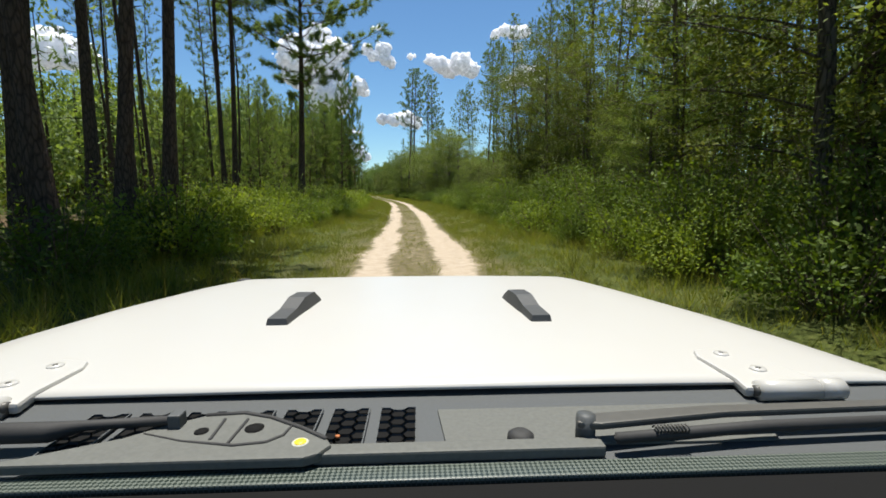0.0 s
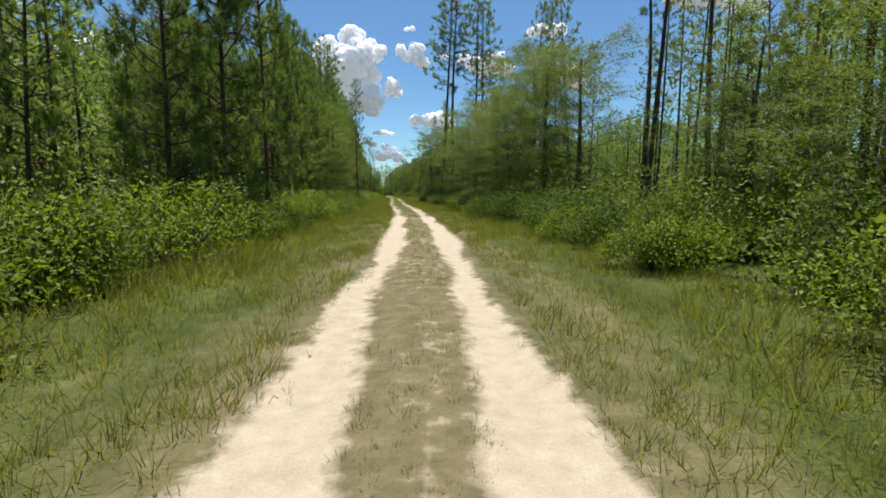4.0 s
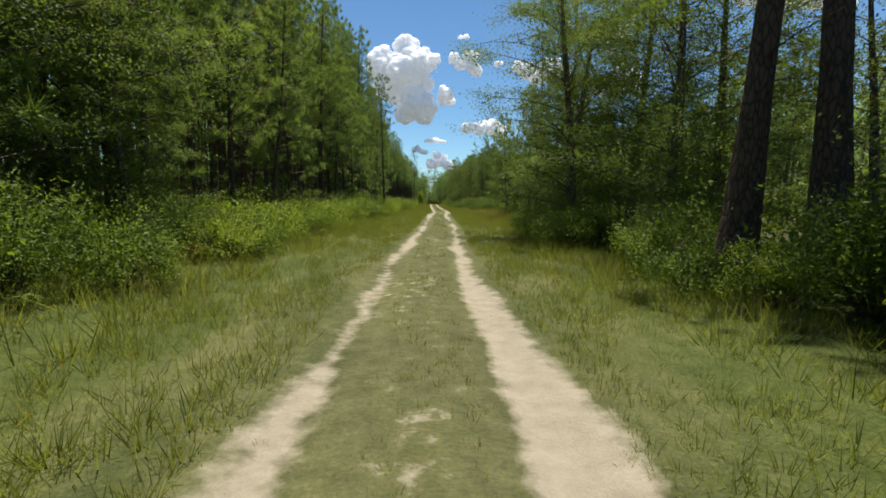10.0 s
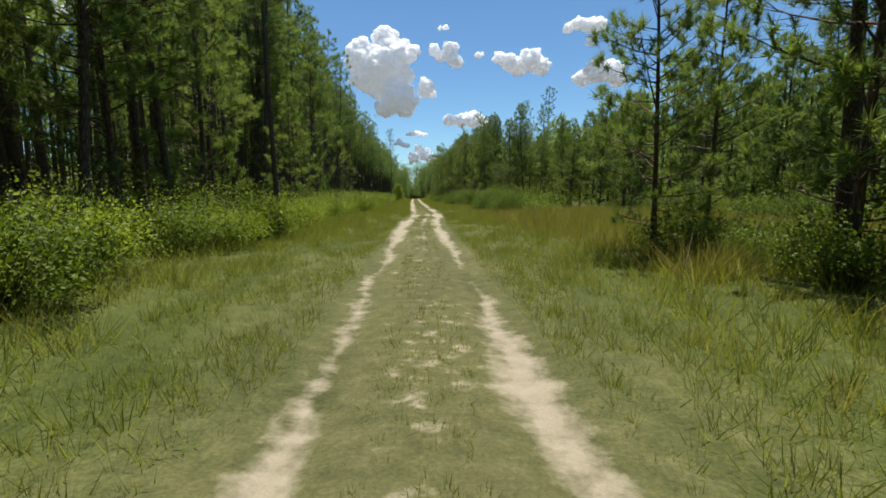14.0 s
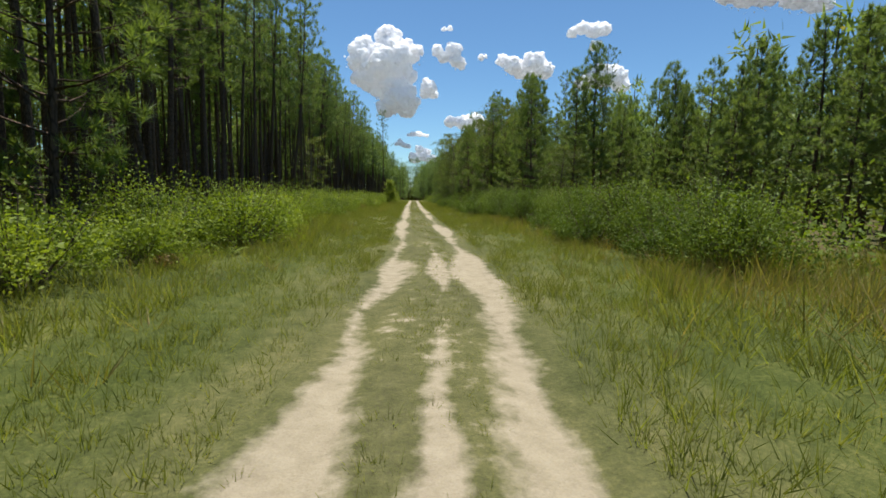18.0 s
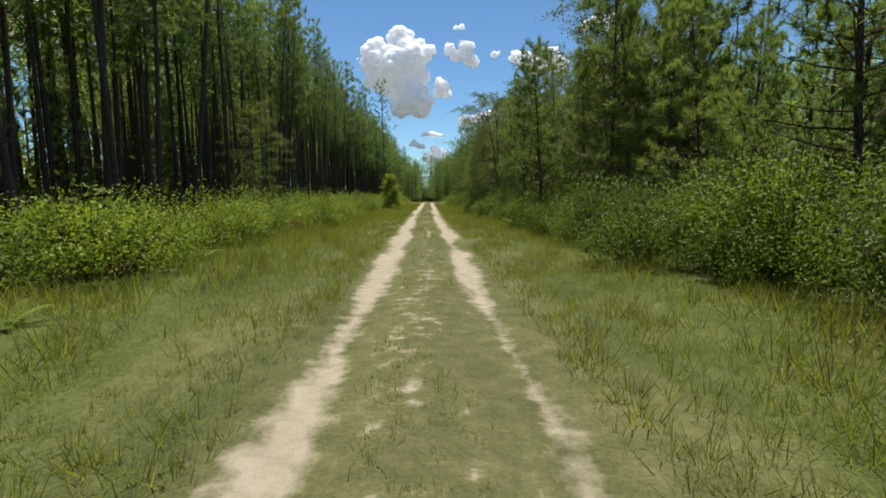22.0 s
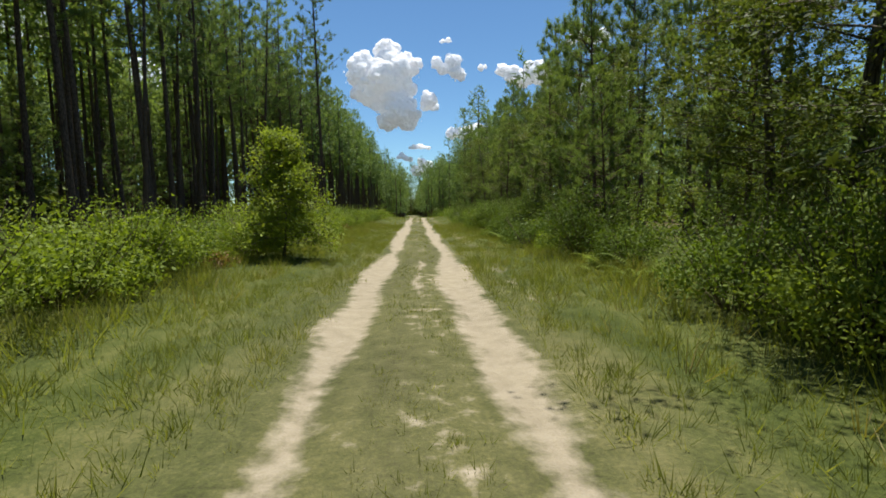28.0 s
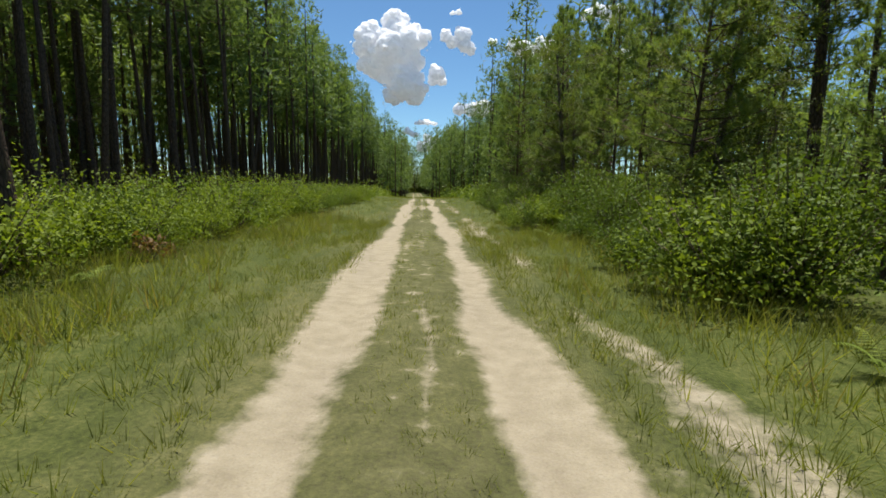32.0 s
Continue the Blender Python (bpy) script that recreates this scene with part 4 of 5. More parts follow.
def heap(seed, lobes, label="white cumulus cloud with a grey base", rich=False):
    """A billowing cloud: rounded lobes (x, z, radius, in metres, 4 km off) with smaller and smaller ones on them."""
    r = np.random.default_rng(seed)
    bm = bmesh.new()
    balls = []
    for x, z, rad in lobes:
        c = Vector((x, 4000 + r.uniform(-0.6, 0.6) * rad, z))
        balls.append((c, rad * 0.92, 3))
        for num, r0, r1, fine in ((8, 0.26, 0.44, 2), (34, 0.08, 0.19, 1)) if rich else ((4, 0.28, 0.45, 2), (12, 0.1, 0.22, 1)):
            for _ in range(num):
                d = Vector(r.normal(size=3)).normalized()
                d.y = -abs(d.y) * 0.6
                if d.z < -0.25:
                    d.z = -d.z
                d.normalize()
                balls.append((c + d * rad * r.uniform(0.8, 0.98), rad * r.uniform(r0, r1), fine))
        for _ in range(26):  # torn wisps round the edge
            a, far = r.uniform(0, 6.28), r.uniform(0.9, 1.28)
            balls.append((c + Vector((math.cos(a), 0, math.sin(a) * 0.8)) * rad * far, rad * r.uniform(0.07, 0.13) * (1.6 - far), 1))
    for c, rad, fine in balls:
        made = bmesh.ops.create_icosphere(bm, subdivisions=fine, radius=rad)["verts"]
        o = Vector(r.uniform(-50, 50, 3))
        for v in made:
            d = v.co.normalized()
            k = 1 + 0.2 * noise.noise(d * 2.0 + o) + 0.14 * noise.noise(d * 4.5 + o) + 0.1 * noise.noise(d * 9 + o)
            p = d * rad * k
            if p.z < 0:
                p.z *= 0.7
            v.co = c + p
    for f in bm.faces:
        f.smooth = True
    me = bpy.data.meshes.new("cloud")
    bm.to_mesh(me)
    bm.free()
    me.materials.append(CLOUD)
    ob = new("cloud", me)
    mesh = ob.modifiers.new("merge", "REMESH")
    mesh.mode, mesh.voxel_size, mesh.use_smooth_shade = "VOXEL", 5.0, True
    soft = ob.modifiers.new("soften", "SMOOTH")
    soft.factor, soft.iterations = 0.5, 9
    rough = ob.modifiers.new("billows", "DISPLACE")
    rough.texture, rough.texture_coords, rough.strength, rough.mid_level = BILLOWS, "GLOBAL", 34.0, 0.5
    tagged(ob, label, "cloud", "clouds", "structure")


heap(1, [(-197, 1184, 124), (-393, 1063, 131), (-50, 1114, 101), (-236, 1011, 187), (-334, 927, 158), (-163, 860, 169), (-109, 755, 140), (-227, 688, 79), (-60, 685, 79), (-471, 1024, 68)],
     "large towering cumulus with white tops and a grey base", True)
heap(2, [(182, 1148, 52), (315, 1149, 66), (345, 1071, 57), (236, 1098, 52), (379, 1035, 28)], rich=True)
heap(3, [(122, 859, 66), (157, 822, 43), (88, 812, 43)])
heap(4, [(-40, 490, 17), (-10, 496, 21), (25, 502, 23), (60, 498, 22), (95, 492, 19), (120, 488, 14)], "small flat white cloud")
heap(5, [(20, 300, 55), (90, 320, 60), (150, 285, 50), (50, 370, 35)], "white cloud low over the trees")
heap(6, [(-135, 412, 20), (-110, 424, 26), (-85, 412, 25), (-62, 398, 24), (-40, 402, 18)], "small white cloud over the treetops")
heap(7, [(720, 1100, 55), (800, 1050, 75), (890, 1040, 85), (980, 1070, 100), (1060, 1030, 80), (1010, 1120, 55)])
heap(8, [(545, 1122, 26), (580, 1135, 18)], "small torn white cloud")
heap(9, [(1290, 1350, 45), (1380, 1380, 60), (1470, 1360, 70), (1540, 1390, 65), (1480, 1250, 50)], "torn white cloud")
heap(10, [(1440, 960, 80), (1540, 990, 110), (1640, 1010, 105), (1740, 950, 80)])
heap(11, [(2560, 1690, 110), (2760, 1730, 150), (2950, 1770, 160), (3150, 1700, 140), (3330, 1660, 110)], "broad white cloud bank", True)
heap(12, [(300, 600, 55), (400, 590, 60), (500, 610, 75), (580, 570, 60)])
heap(13, [(-2420, 960, 130), (-2250, 1010, 160), (-2080, 1030, 170), (-1900, 960, 130)], "broad white cloud bank")
heap(14, [(-3300, 1380, 140), (-3100, 1450, 190), (-2900, 1480, 180), (-2700, 1400, 140)], "broad white cloud bank")
heap(15, [(230, 1330, 20), (280, 1335, 24)], "small torn white cloud")

# ---- the vehicle that the drive starts in, standing where the drive begins ----
WHITE = plain("white_car_paint", (0.40, 0.395, 0.375), 0.3, 0, 0.015, 6)
PLASTIC = plain("grey_textured_plastic", (0.055, 0.06, 0.062), 0.62, 0, 0.25, 260, 0.25)
DULL = plain("weathered_black_plastic", (0.085, 0.088, 0.08), 0.7, 0, 0.3, 120, 0.2)
STOP = plain("sun_faded_rubber", (0.042, 0.044, 0.044), 0.55, 0, 0.3, 140, 0.2)
RUBBER = plain("black_rubber", (0.02, 0.02, 0.02), 0.75, 0, 0.3, 90, 0.2)
# near-black of dashboard and floor, also painted shade for openings
DARK = plain("black_trim_and_cavity_shade", (0.008, 0.008, 0.008), 0.9)
STEEL = plain("grey_painted_steel", (0.075, 0.073, 0.066), 0.5, 0.2, 0.25, 60)
YELLOW = plain("yellow_sticker", (0.75, 0.55, 0.03), 0.5, 0, 0.1, 80)
PALE = plain("pale_sticker_rim", (0.5, 0.5, 0.42), 0.5, 0, 0.1, 80)
LENS = plain("lamp_glass", (0.55, 0.58, 0.6), 0.1, 0.2, 0.05, 30)


def band_material():
    """Black glass edge with rows of pale dots."""
    m, nodes, links, bsdf = material("dotted_glass_edge")
    tc = nodes.new("ShaderNodeTexCoord")
    mp = nodes.new("ShaderNodeMapping")
    mp.inputs["Rotation"].default_value[2] = radians(45)
    mp.inputs["Scale"].default_value = (190, 190, 190)
    links.new(tc.outputs["Object"], mp.inputs[0])
    ch = nodes.new("ShaderNodeTexChecker")
    ch.inputs["Scale"].default_value = 1.0
    ch.inputs[1].default_value, ch.inputs[2].default_value = (0.014, 0.022, 0.018, 1), (0.10, 0.115, 0.10, 1)
    links.new(mp.outputs[0], ch.inputs[0])
    links.new(ch.outputs[0], bsdf.inputs["Base Color"])
    bsdf.inputs["Roughness"].default_value = 0.35
    return m


DOTS = band_material()
CAR = tagged(new("off_road_vehicle"), "white off-road vehicle standing on the sandy track", "car")
CAR.matrix_basis = pose(DRIVE[0][1], DRIVE[0][2], -0.03, 0, 0, DRIVE[0][3] + 2.87)
LIFT = 0.03


def from_bm(name, bm, mat, parent, label="", smooth=True, bevel=0.0):
    if bevel:
        bmesh.ops.bevel(bm, geom=bm.edges[:], offset=bevel, segments=2, profile=0.6, affect="EDGES")
    for f in bm.faces:
        f.smooth = smooth
    me = bpy.data.meshes.new(name)
    bm.to_mesh(me)
    bm.free()
    me.materials.append(mat)
    return part(name, me, parent, label)


def slab(name, outline, z0, z1, mat, parent, label="", bevel=0.004):
    """A plate with the given outline seen from above."""
    bm = bmesh.new()
    low = [bm.verts.new((x, y, z0 + LIFT)) for x, y in outline]
    high = [bm.verts.new((x, y, z1 + LIFT)) for x, y in outline]
    n = len(outline)
    bm.faces.new(high)
    bm.faces.new(low[::-1])
    for i in range(n):
        bm.faces.new((low[i], low[(i + 1) % n], high[(i + 1) % n], high[i]))
    bmesh.ops.recalc_face_normals(bm, faces=bm.faces[:])
    return from_bm(name, bm, mat, parent, label, False, bevel)


def rod(name, points, mat, parent, label="", sides=10):
    """A round bar through points (x, y, z, radius), closed at both ends."""
    pts = [(x, y, z + LIFT, r) for x, y, z, r in points]
    first, last = pts[0], pts[-1]
    pts = [(*first[:3], 0.0005)] + pts + [(*last[:3], 0.0005)]
    d = np.array(pts[2][:3]) - np.array(pts[1][:3])
    e = np.array(pts[-2][:3]) - np.array(pts[-3][:3])
    pts[0] = (*(np.array(pts[0][:3]) - d * 0.02), 0.0005)
    pts[-1] = (*(np.array(pts[-1][:3]) + e * 0.02), 0.0005)
    V, F = [], []
    for i, p in enumerate(pts):
        p = np.array(p)
        t = np.array(pts[min(i + 1, len(pts) - 1)][:3]) - np.array(pts[max(i - 1, 0)][:3])
        t /= np.linalg.norm(t) + 1e-9
        a = np.cross(t, (0.2, 0.1, 1) if abs(t[2]) < 0.8 else (1, 0, 0))
        a /= np.linalg.norm(a)
        b = np.cross(t, a)
        for s in range(sides):
            g = 2 * math.pi * s / sides
            V.append(p[:3] + p[3] * (math.cos(g) * a + math.sin(g) * b))
        if i:
            o = (i - 1) * sides
            for s in range(sides):
                F.append((o + s, o + (s + 1) % sides, o + sides + (s + 1) % sides, o + sides + s))
    return part(name, sheet(name, V, F, mat, True), parent, label)


def edge(s, left):
    """Half the width of the bonnet s metres ahead of the eye, on either side."""
    if left:
        return float(np.interp(s, [0.74, 1.16, 1.37, 1.62, 1.74, 1.80, 1.84, 1.86], [1.11, 1.05, 0.99, 0.88, 0.80, 0.70, 0.58, 0.45]))
    return float(np.interp(s, [0.74, 0.89, 1.04, 1.22, 1.54, 1.72, 1.80, 1.84, 1.86], [1.03, 0.985, 0.95, 0.89, 0.766, 0.685, 0.58, 0.46, 0.36]))


MIDDLE = -0.04


def bonnet():
    V, F = [], []
    ss = np.concatenate([np.linspace(0.742, 1.6, 22), np.linspace(1.63, 1.86, 16)])
    qs = np.concatenate([np.linspace(-1.12, -0.86, 9), np.linspace(-0.8, 0.8, 17), np.linspace(0.86, 1.12, 9)])
    for s in ss:
        top = 1.163 + 0.006 * math.sin((s - 0.74) * 2.2) - 0.16 * max(0, (s - 1.74) / 0.12) ** 2
        for q in qs:
            a = abs(q)
            z = top + 0.010 * (1 - a * a) - 0.045 * max(0, (a - 0.82) / 0.18) ** 1.3 - (0.25 * (a - 1.0) / 0.12 if a > 1 else 0)
            w = edge(s, q < 0)
            V.append((q * w if a <= 1 else math.copysign(w + 0.004 * (a - 1), q), s, z + LIFT))
    n = len(qs)
    for i in range(len(ss) - 1):
        for j in range(n - 1):
            F.append((i * n + j, i * n + j + 1, (i + 1) * n + j + 1, (i + 1) * n + j))
    ob = part("bonnet", sheet("bonnet", V, F, WHITE, True), CAR, "smooth white painted bonnet")
    so = ob.modifiers.new("thickness", "SOLIDIFY")
    so.thickness, so.offset = 0.006, -1
    # the rear edge lies close over the cowl
    ob.scale, ob.location.z = (1.17, 1.17, 1.17), 1.53 * (1 - 1.17)
    return ob


HOOD = bonnet()
for e in (-1, 1):
    # rubber stop: a stepped wedge with a hollow front
    x0 = -0.024 + e * 0.315
    bm = bmesh.new()
    prof = [(1.105, 0.0), (1.112, 0.026), (1.19, 0.032), (1.25, 0.048), (1.32, 0.047), (1.365, 0.02), (1.37, 0.0)]
    half = [0.036, 0.030, 0.029, 0.031, 0.032, 0.034, 0.042]
    rings = []
    for (s, h), w in zip(prof, half):
        tilt = e * 0.012 * (s - 1.24) / 0.12
        rings.append([bm.verts.new((x0 - w - tilt, s, 1.166 + LIFT)), bm.verts.new((x0 - w * 0.75 - tilt, s, 1.166 + h + LIFT)), bm.verts.new((x0 + w * 0.75 - tilt, s, 1.166 + h + LIFT)), bm.verts.new((x0 + w - tilt, s, 1.166 + LIFT))])
    for a, b in zip(rings, rings[1:]):
        for i in range(3):
            bm.faces.new((a[i], a[i + 1], b[i + 1], b[i]))
    bm.faces.new(rings[0][::-1])
    bm.faces.new(rings[-1])
    from_bm("rubber_stop", bm, STOP, HOOD, "black ribbed rubber stop", False)
    slab("stop_flange", [(x0 - 0.044, 1.10), (x0 - 0.046, 1.37), (x0 + 0.046, 1.37), (x0 + 0.044, 1.10)], 1.163, 1.1735, RUBBER, HOOD, "black rubber flange", 0.003)
    # hinge with a strap plate, two bolts and a round barrel
    m = lambda x: MIDDLE + e * x
    hinge = slab("bonnet_hinge", [(m(0.578), 0.70), (m(0.588), 0.745), (m(0.586), 0.85), (m(0.60), 0.885), (m(0.665), 0.90), (m(0.70), 0.85), (m(0.735), 0.70)], 1.160, 1.178, WHITE, HOOD, "white painted steel hinge strap", 0.006)
    rod("hinge_barrel", [(m(0.598), 0.70, 1.172, 0.017), (m(0.645), 0.70, 1.172, 0.017), (m(0.647), 0.70, 1.172, 0.0165), (m(0.70), 0.70, 1.172, 0.0165)], WHITE, HOOD, "white hinge barrel", 18)
    rod("hinge_barrel", [(m(0.702), 0.70, 1.172, 0.0175), (m(0.742), 0.70, 1.172, 0.0175)], WHITE, HOOD, "white hinge barrel", 18)
    rod("barrel_pin", [(m(0.592), 0.70, 1.172, 0.009), (m(0.600), 0.70, 1.172, 0.009)], STEEL, HOOD, "grey hinge pin", 12)
    for bx, by in ((0.640, 0.856), (0.655, 0.775)):
        rod("hinge_bolt", [(m(bx), by, 1.176, 0.015), (m(bx), by, 1.181, 0.013)], WHITE, HOOD, "white round bolt head", 14)
        rod("bolt_socket", [(m(bx), by, 1.181, 0.005), (m(bx), by, 1.1815, 0.005)], STEEL, HOOD, "", 6)
    # latch at the front corner
    if e < 0:
        slab("bonnet_latch", [(m(0.61), 1.73), (m(0.61), 1.78), (m(0.65), 1.78), (m(0.65), 1.73)], 1.14, 1.170, RUBBER, HOOD, "black rubber bonnet latch", 0.006)

# cowl under the windscreen
COWL = slab("cowl_panel", [(-1.0, 0.60), (-1.0, 0.925), (1.0, 0.925), (1.0, 0.60)], 1.06, 1.098, PLASTIC, CAR, "dark grey plastic cowl below the windscreen", 0.006)
slab("cowl_rear_wall", [(-1.0, 0.905), (-1.0, 0.92), (1.0, 0.92), (1.0, 0.905)], 1.09, 1.104, PLASTIC, COWL, "", 0.004)
slab("cowl_edge", [(-0.16, 0.638), (-0.16, 0.668), (0.28, 0.668), (0.28, 0.638)], 1.10, 1.118, DULL, COWL, "", 0.004)


def vent(x0, x1, y0, y1, skew):
    """A flat black plate for the shade in an opening, with a honeycomb grid."""
    z = 1.1005
    sk = lambda x, y: (x + skew * (y - y0), y)
    slab("air_vent", [sk(x0, y0), sk(x0, y1), sk(x1, y1), sk(x1, y0)], z, z + 0.002, DARK, COWL, "flat black plate as the shade under a honeycomb grid", 0)
    r = 0.0160
    V, F = [], []
    rows = int((y1 - y0) / (r * 0.866)) + 1
    for j in range(rows):
        for i in range(-1, 2):
            cx, cy = (x0 + x1) / 2 + (i + 0.5 * (j % 2)) * r * 3, y0 + j * r * 0.866
            if not (x0 - 0.004 < cx < x1 + 0.004 and y0 - 0.002 < cy < y1 + 0.004):
                continue
            ring = [(cx + math.cos(a) * r, cy + math.sin(a) * r) for a in np.arange(6) * math.pi / 3]
            for k in range(6):
                p, q = np.array(ring[k]), np.array(ring[(k + 1) % 6])
                p, q = (np.clip(w, (x0, y0), (x1, y1)) for w in (p, q))
                d = q - p
                if np.linalg.norm(d) < 0.002:
                    continue
                s = np.array((-d[1], d[0])) / np.linalg.norm(d) * 0.0013
                b = len(V)
                for w in (p - s, p + s, q + s, q - s):
                    V += [(*sk(*w), z + 0.002 + LIFT), (*sk(*w), z + 0.006 + LIFT)]
                F += [(b + 1, b + 3, b + 5, b + 7), (b, b + 2, b + 3, b + 1), (b + 4, b + 6, b + 7, b + 5), (b + 6, b, b + 1, b + 7), (b + 2, b + 4, b + 5, b + 3)]
    part("honeycomb", sheet("honeycomb", V, F, PLASTIC), COWL, "grey honeycomb grid")


for x0 in (-0.073, -0.158, -0.243, -0.328, -0.413, -0.498, -0.583):
    vent(x0, x0 + 0.064, 0.672, 0.806, 0.0)
slab("cowl_recess", [(0.04, 0.672), (0.03, 0.80), (0.62, 0.80), (0.58, 0.672)], 1.099, 1.103, DULL, COWL, "shallow grey recess in the cowl", 0.001)
rod("washer_nozzle", [(0.16, 0.690, 1.10, 0.022), (0.16, 0.690, 1.112, 0.021), (0.16, 0.690, 1.118, 0.012)], RUBBER, COWL, "black washer nozzle", 14)
rod("cowl_screw", [(-0.135, 0.705, 1.106, 0.004), (-0.135, 0.705, 1.110, 0.004)], plain("rusty_screw", (0.35, 0.12, 0.04), 0.6, 0.3, 0.3, 200), COWL, "small rusty screw", 8)

# wipers
WIPER = slab("wiper_arm", [(0.245, 0.668), (0.25, 0.695), (0.48, 0.715), (0.86, 0.722), (0.86, 0.700), (0.50, 0.690), (0.28, 0.662)], 1.13, 1.142, STEEL, CAR, "grey steel wiper arm", 0.004)
rod("wiper_pivot", [(0.262, 0.680, 1.10, 0.016), (0.262, 0.680, 1.148, 0.015)], PLASTIC, WIPER, "dark pivot cap", 14)
rod("wiper_blade", [(0.30, 0.648, 1.125, 0.009), (0.55, 0.672, 1.125, 0.010), (0.86, 0.682, 1.125, 0.009)], RUBBER, WIPER, "black rubber wiper blade", 8)
coil = [(0.36 + 0.0055 * i / 6 + 0.0, 0.652 + 0.006 * math.cos(i * math.pi / 3), 1.136 + 0.006 * math.sin(i * math.pi / 3), 0.0016) for i in range(60)]
rod("wiper_spring", coil, STEEL, WIPER, "small coil spring", 5)
SECOND = rod("wiper_arm", [(-0.90, 0.700, 1.13, 0.016), (-0.58, 0.705, 1.128, 0.016), (-0.53, 0.716, 1.132, 0.008), (-0.40, 0.722, 1.134, 0.008)], RUBBER, CAR, "black jointed wiper arm", 10)
slab("arm_clip", [(-0.405, 0.712), (-0.405, 0.736), (-0.385, 0.736), (-0.385, 0.712)], 1.122, 1.146, PLASTIC, SECOND, "", 0.003)
BLADE = slab("wiper_cover", [(-0.62, 0.622), (-0.46, 0.690), (-0.41, 0.730), (-0.363, 0.757), (-0.30, 0.762), (-0.25, 0.744), (-0.19, 0.706), (-0.145, 0.672), (-0.135, 0.655), (-0.15, 0.632), (-0.17, 0.622)], 1.108, 1.124, DULL, CAR, "flat grey plastic wiper cover with two holes", 0.004)
# black discs on the cover paint the shade inside its two holes
for hx, hy, hr in ((-0.347, 0.702, 0.011), (-0.267, 0.708, 0.015)):
    rod("cover_hole", [(hx, hy, 1.1235, hr), (hx, hy, 1.1252, hr)], DARK, BLADE, "flat black disc as the shade in a round hole", 16)
for a, b in (((-0.323, 0.677), (-0.326, 0.740)), ((-0.292, 0.662), (-0.288, 0.738))):
    rod("cover_rib", [(*a, 1.124, 0.003), (*b, 1.124, 0.003)], RUBBER, BLADE, "", 6)
rod("cover_rim", [(-0.363, 0.755, 1.124, 0.004), (-0.30, 0.760, 1.124, 0.004), (-0.25, 0.742, 1.124, 0.004), (-0.19, 0.704, 1.124, 0.004), (-0.146, 0.670, 1.124, 0.004)], RUBBER, BLADE, "", 6)
rod("cover_rim", [(-0.434, 0.700, 1.124, 0.0015), (-0.365, 0.675, 1.124, 0.002), (-0.281, 0.658, 1.124, 0.003), (-0.235, 0.665, 1.124, 0.003), (-0.215, 0.683, 1.124, 0.003), (-0.209, 0.715, 1.124, 0.002)], RUBBER, BLADE, "", 6)
rod("sticker_rim", [(-0.183, 0.662, 1.1235, 0.0125), (-0.183, 0.662, 1.1248, 0.0125)], PALE, BLADE, "pale ring of the sticker", 18)
rod("round_sticker", [(-0.183, 0.662, 1.1248, 0.009), (-0.183, 0.662, 1.1258, 0.009)], YELLOW, BLADE, "round yellow sticker", 18)

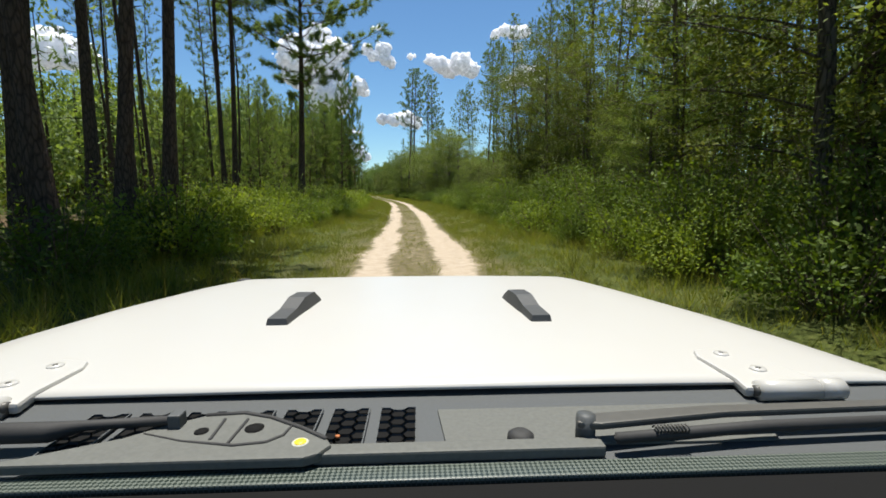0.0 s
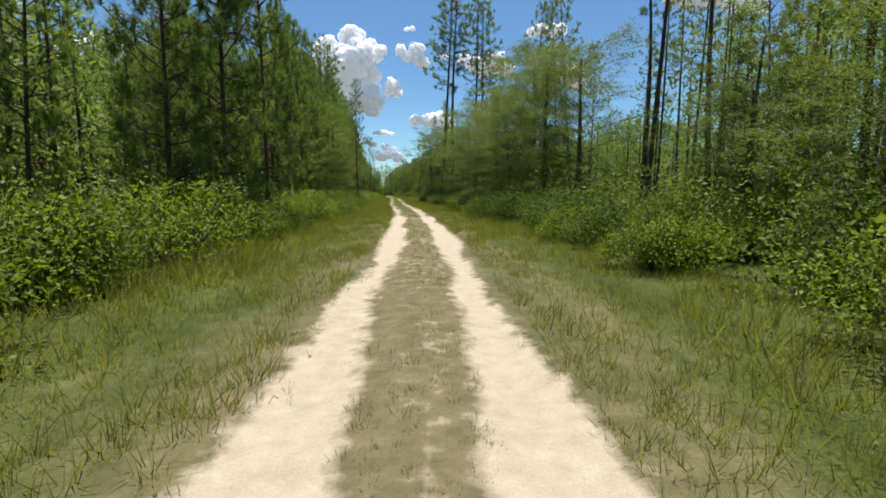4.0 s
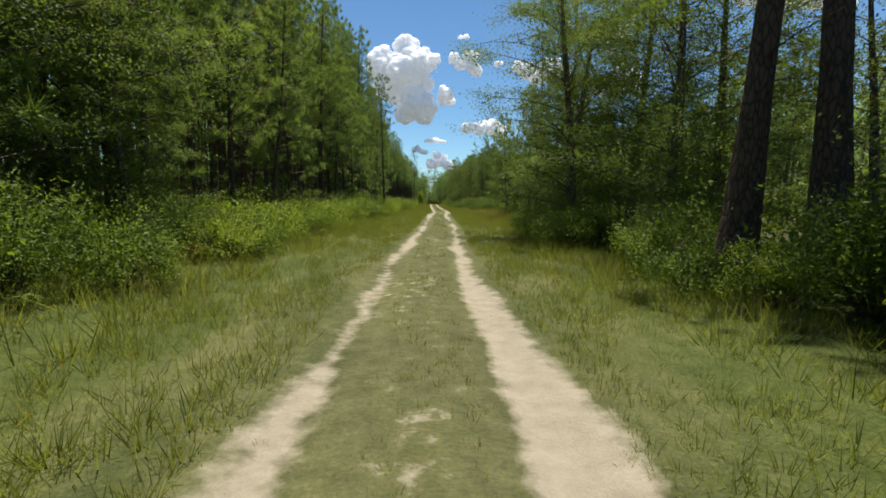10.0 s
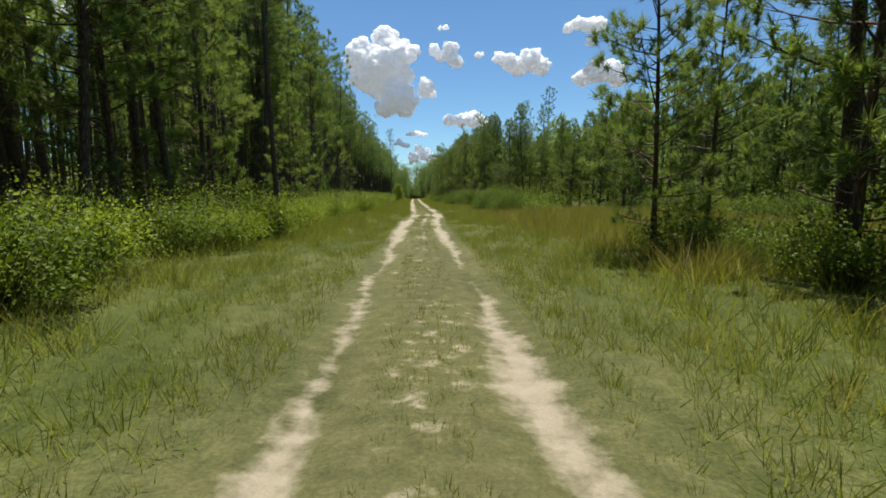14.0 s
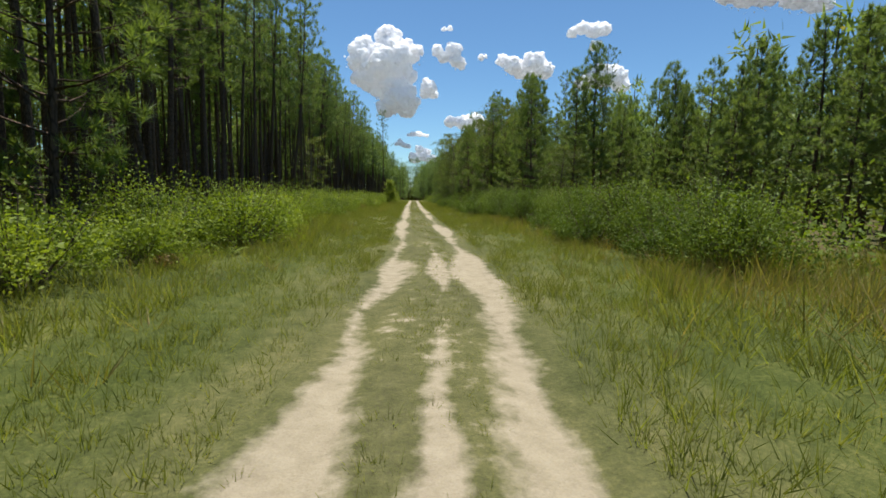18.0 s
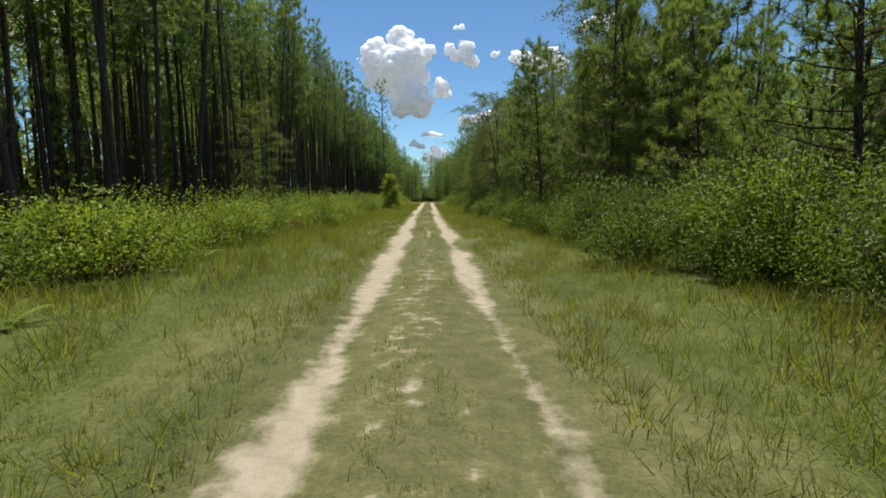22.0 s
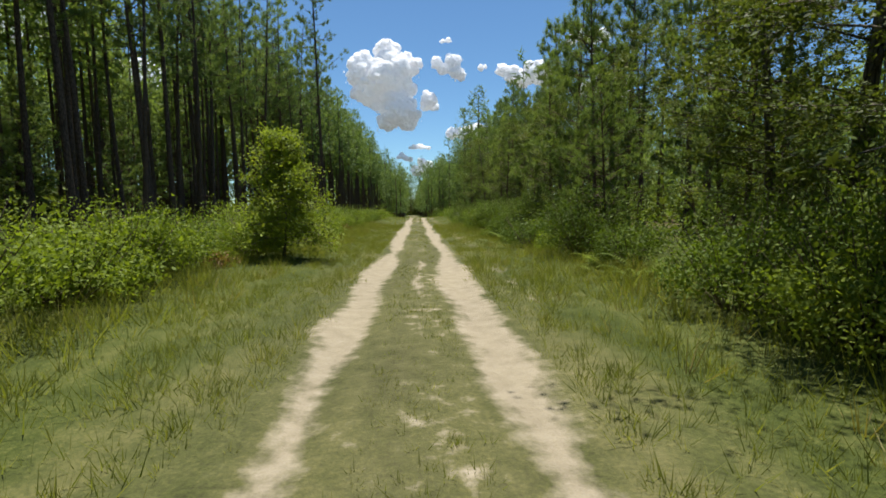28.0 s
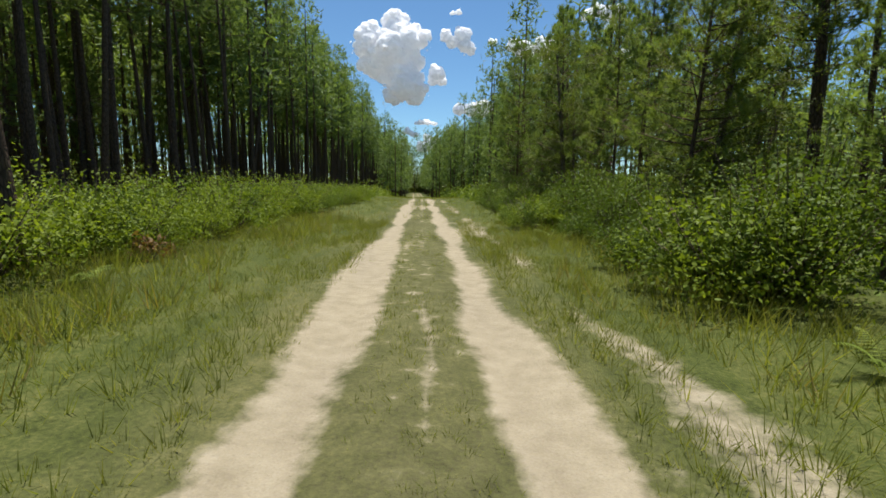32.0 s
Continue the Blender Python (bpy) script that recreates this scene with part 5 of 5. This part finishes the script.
# lower edge of the windscreen and the dashboard top, tub, wings, wheels
slab("glass_edge", [(-0.80, 0.596), (-0.80, 0.632), (0.80, 0.632), (0.80, 0.596)], 1.09, 1.102, DOTS, CAR, "black windscreen edge with rows of fine dots", 0.002)
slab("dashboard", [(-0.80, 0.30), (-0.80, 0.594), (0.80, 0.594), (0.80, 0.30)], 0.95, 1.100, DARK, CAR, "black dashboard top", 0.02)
for e in (-1, 1):
    slab("body_side", [(MIDDLE + e * 0.72, -2.0), (MIDDLE + e * 0.72, 0.60), (MIDDLE + e * 0.80, 0.60), (MIDDLE + e * 0.80, -2.0)], 0.48, 1.06, WHITE, CAR, "white body side", 0.02)
    wing = slab("wing", [(MIDDLE + e * 0.66, 1.15), (MIDDLE + e * 0.66, 2.05), (MIDDLE + e * 0.80, 2.18), (MIDDLE + e * 0.93, 2.0), (MIDDLE + e * 0.93, 1.15)], 0.86, 0.93, RUBBER, CAR, "black plastic wing over the wheel", 0.02)
    for wy in (1.55, -1.05):
        bm = bmesh.new()
        turn = Matrix.Translation((MIDDLE + e * 0.79, wy, 0.41 + 0.0)) @ Matrix.Rotation(radians(90), 4, "Y")
        bmesh.ops.create_cone(bm, cap_ends=True, segments=40, radius1=0.405, radius2=0.405, depth=0.25, matrix=turn)
        wheel = from_bm("wheel", bm, RUBBER, CAR, "black off-road tyre", False, 0.03)
        bm = bmesh.new()
        bmesh.ops.create_cone(bm, cap_ends=True, segments=24, radius1=0.23, radius2=0.19, depth=0.262, matrix=turn)
        from_bm("rim", bm, STEEL, wheel, "grey steel rim", False, 0.01)
    rod("headlamp", [(MIDDLE + e * 0.42, 2.12, 0.90, 0.09), (MIDDLE + e * 0.42, 2.16, 0.90, 0.088)], LENS, CAR, "round glass headlamp", 24)
slab("tub_floor", [(-0.76, -2.0), (-0.76, 0.6), (0.68, 0.6), (0.68, -2.0)], 0.46, 0.52, DARK, CAR, "dark cabin floor", 0.01)
slab("tail_panel", [(-0.83, -2.06), (-0.83, -2.0), (0.75, -2.0), (0.75, -2.06)], 0.48, 1.06, WHITE, CAR, "white tail panel", 0.01)
# solid black filler in place of the engine bay's shade
slab("engine_bay", [(-0.58, 0.64), (-0.58, 2.0), (0.50, 2.0), (0.50, 0.64)], 0.5, 1.02, DARK, CAR, "solid black block as the shade under the bonnet", 0.01)
GRILLE = slab("grille", [(-0.64, 2.05), (-0.64, 2.12), (0.56, 2.12), (0.56, 2.05)], 0.62, 1.0, WHITE, CAR, "white upright grille panel", 0.01)
# black plates on the grille face paint the shade of the slots
for i in range(7):
    gx = MIDDLE + (i - 3) * 0.078
    slab("grille_slot", [(gx - 0.024, 2.119), (gx - 0.024, 2.124), (gx + 0.024, 2.124), (gx + 0.024, 2.119)], 0.70, 0.97, DARK, GRILLE, "flat black plate as the shade in an upright slot", 0)
slab("front_bumper", [(-0.86, 2.16), (-0.84, 2.29), (0.76, 2.29), (0.78, 2.16)], 0.50, 0.66, RUBBER, CAR, "black plastic front bumper", 0.02)

# builds that found no place are taken away again
for kind in (TALL, OAKS, PINE, LOWPINE, MIDPINE, EDGEPINE, WOOD, YOUNG, TREE, SAPLING, BUSH, LIGHT, RUST, PALM, FERN):
    for i, ob in enumerate(kind.made):
        if i not in kind.used:
            for o in (*ob.children_recursive, ob):
                bpy.data.objects.remove(o)
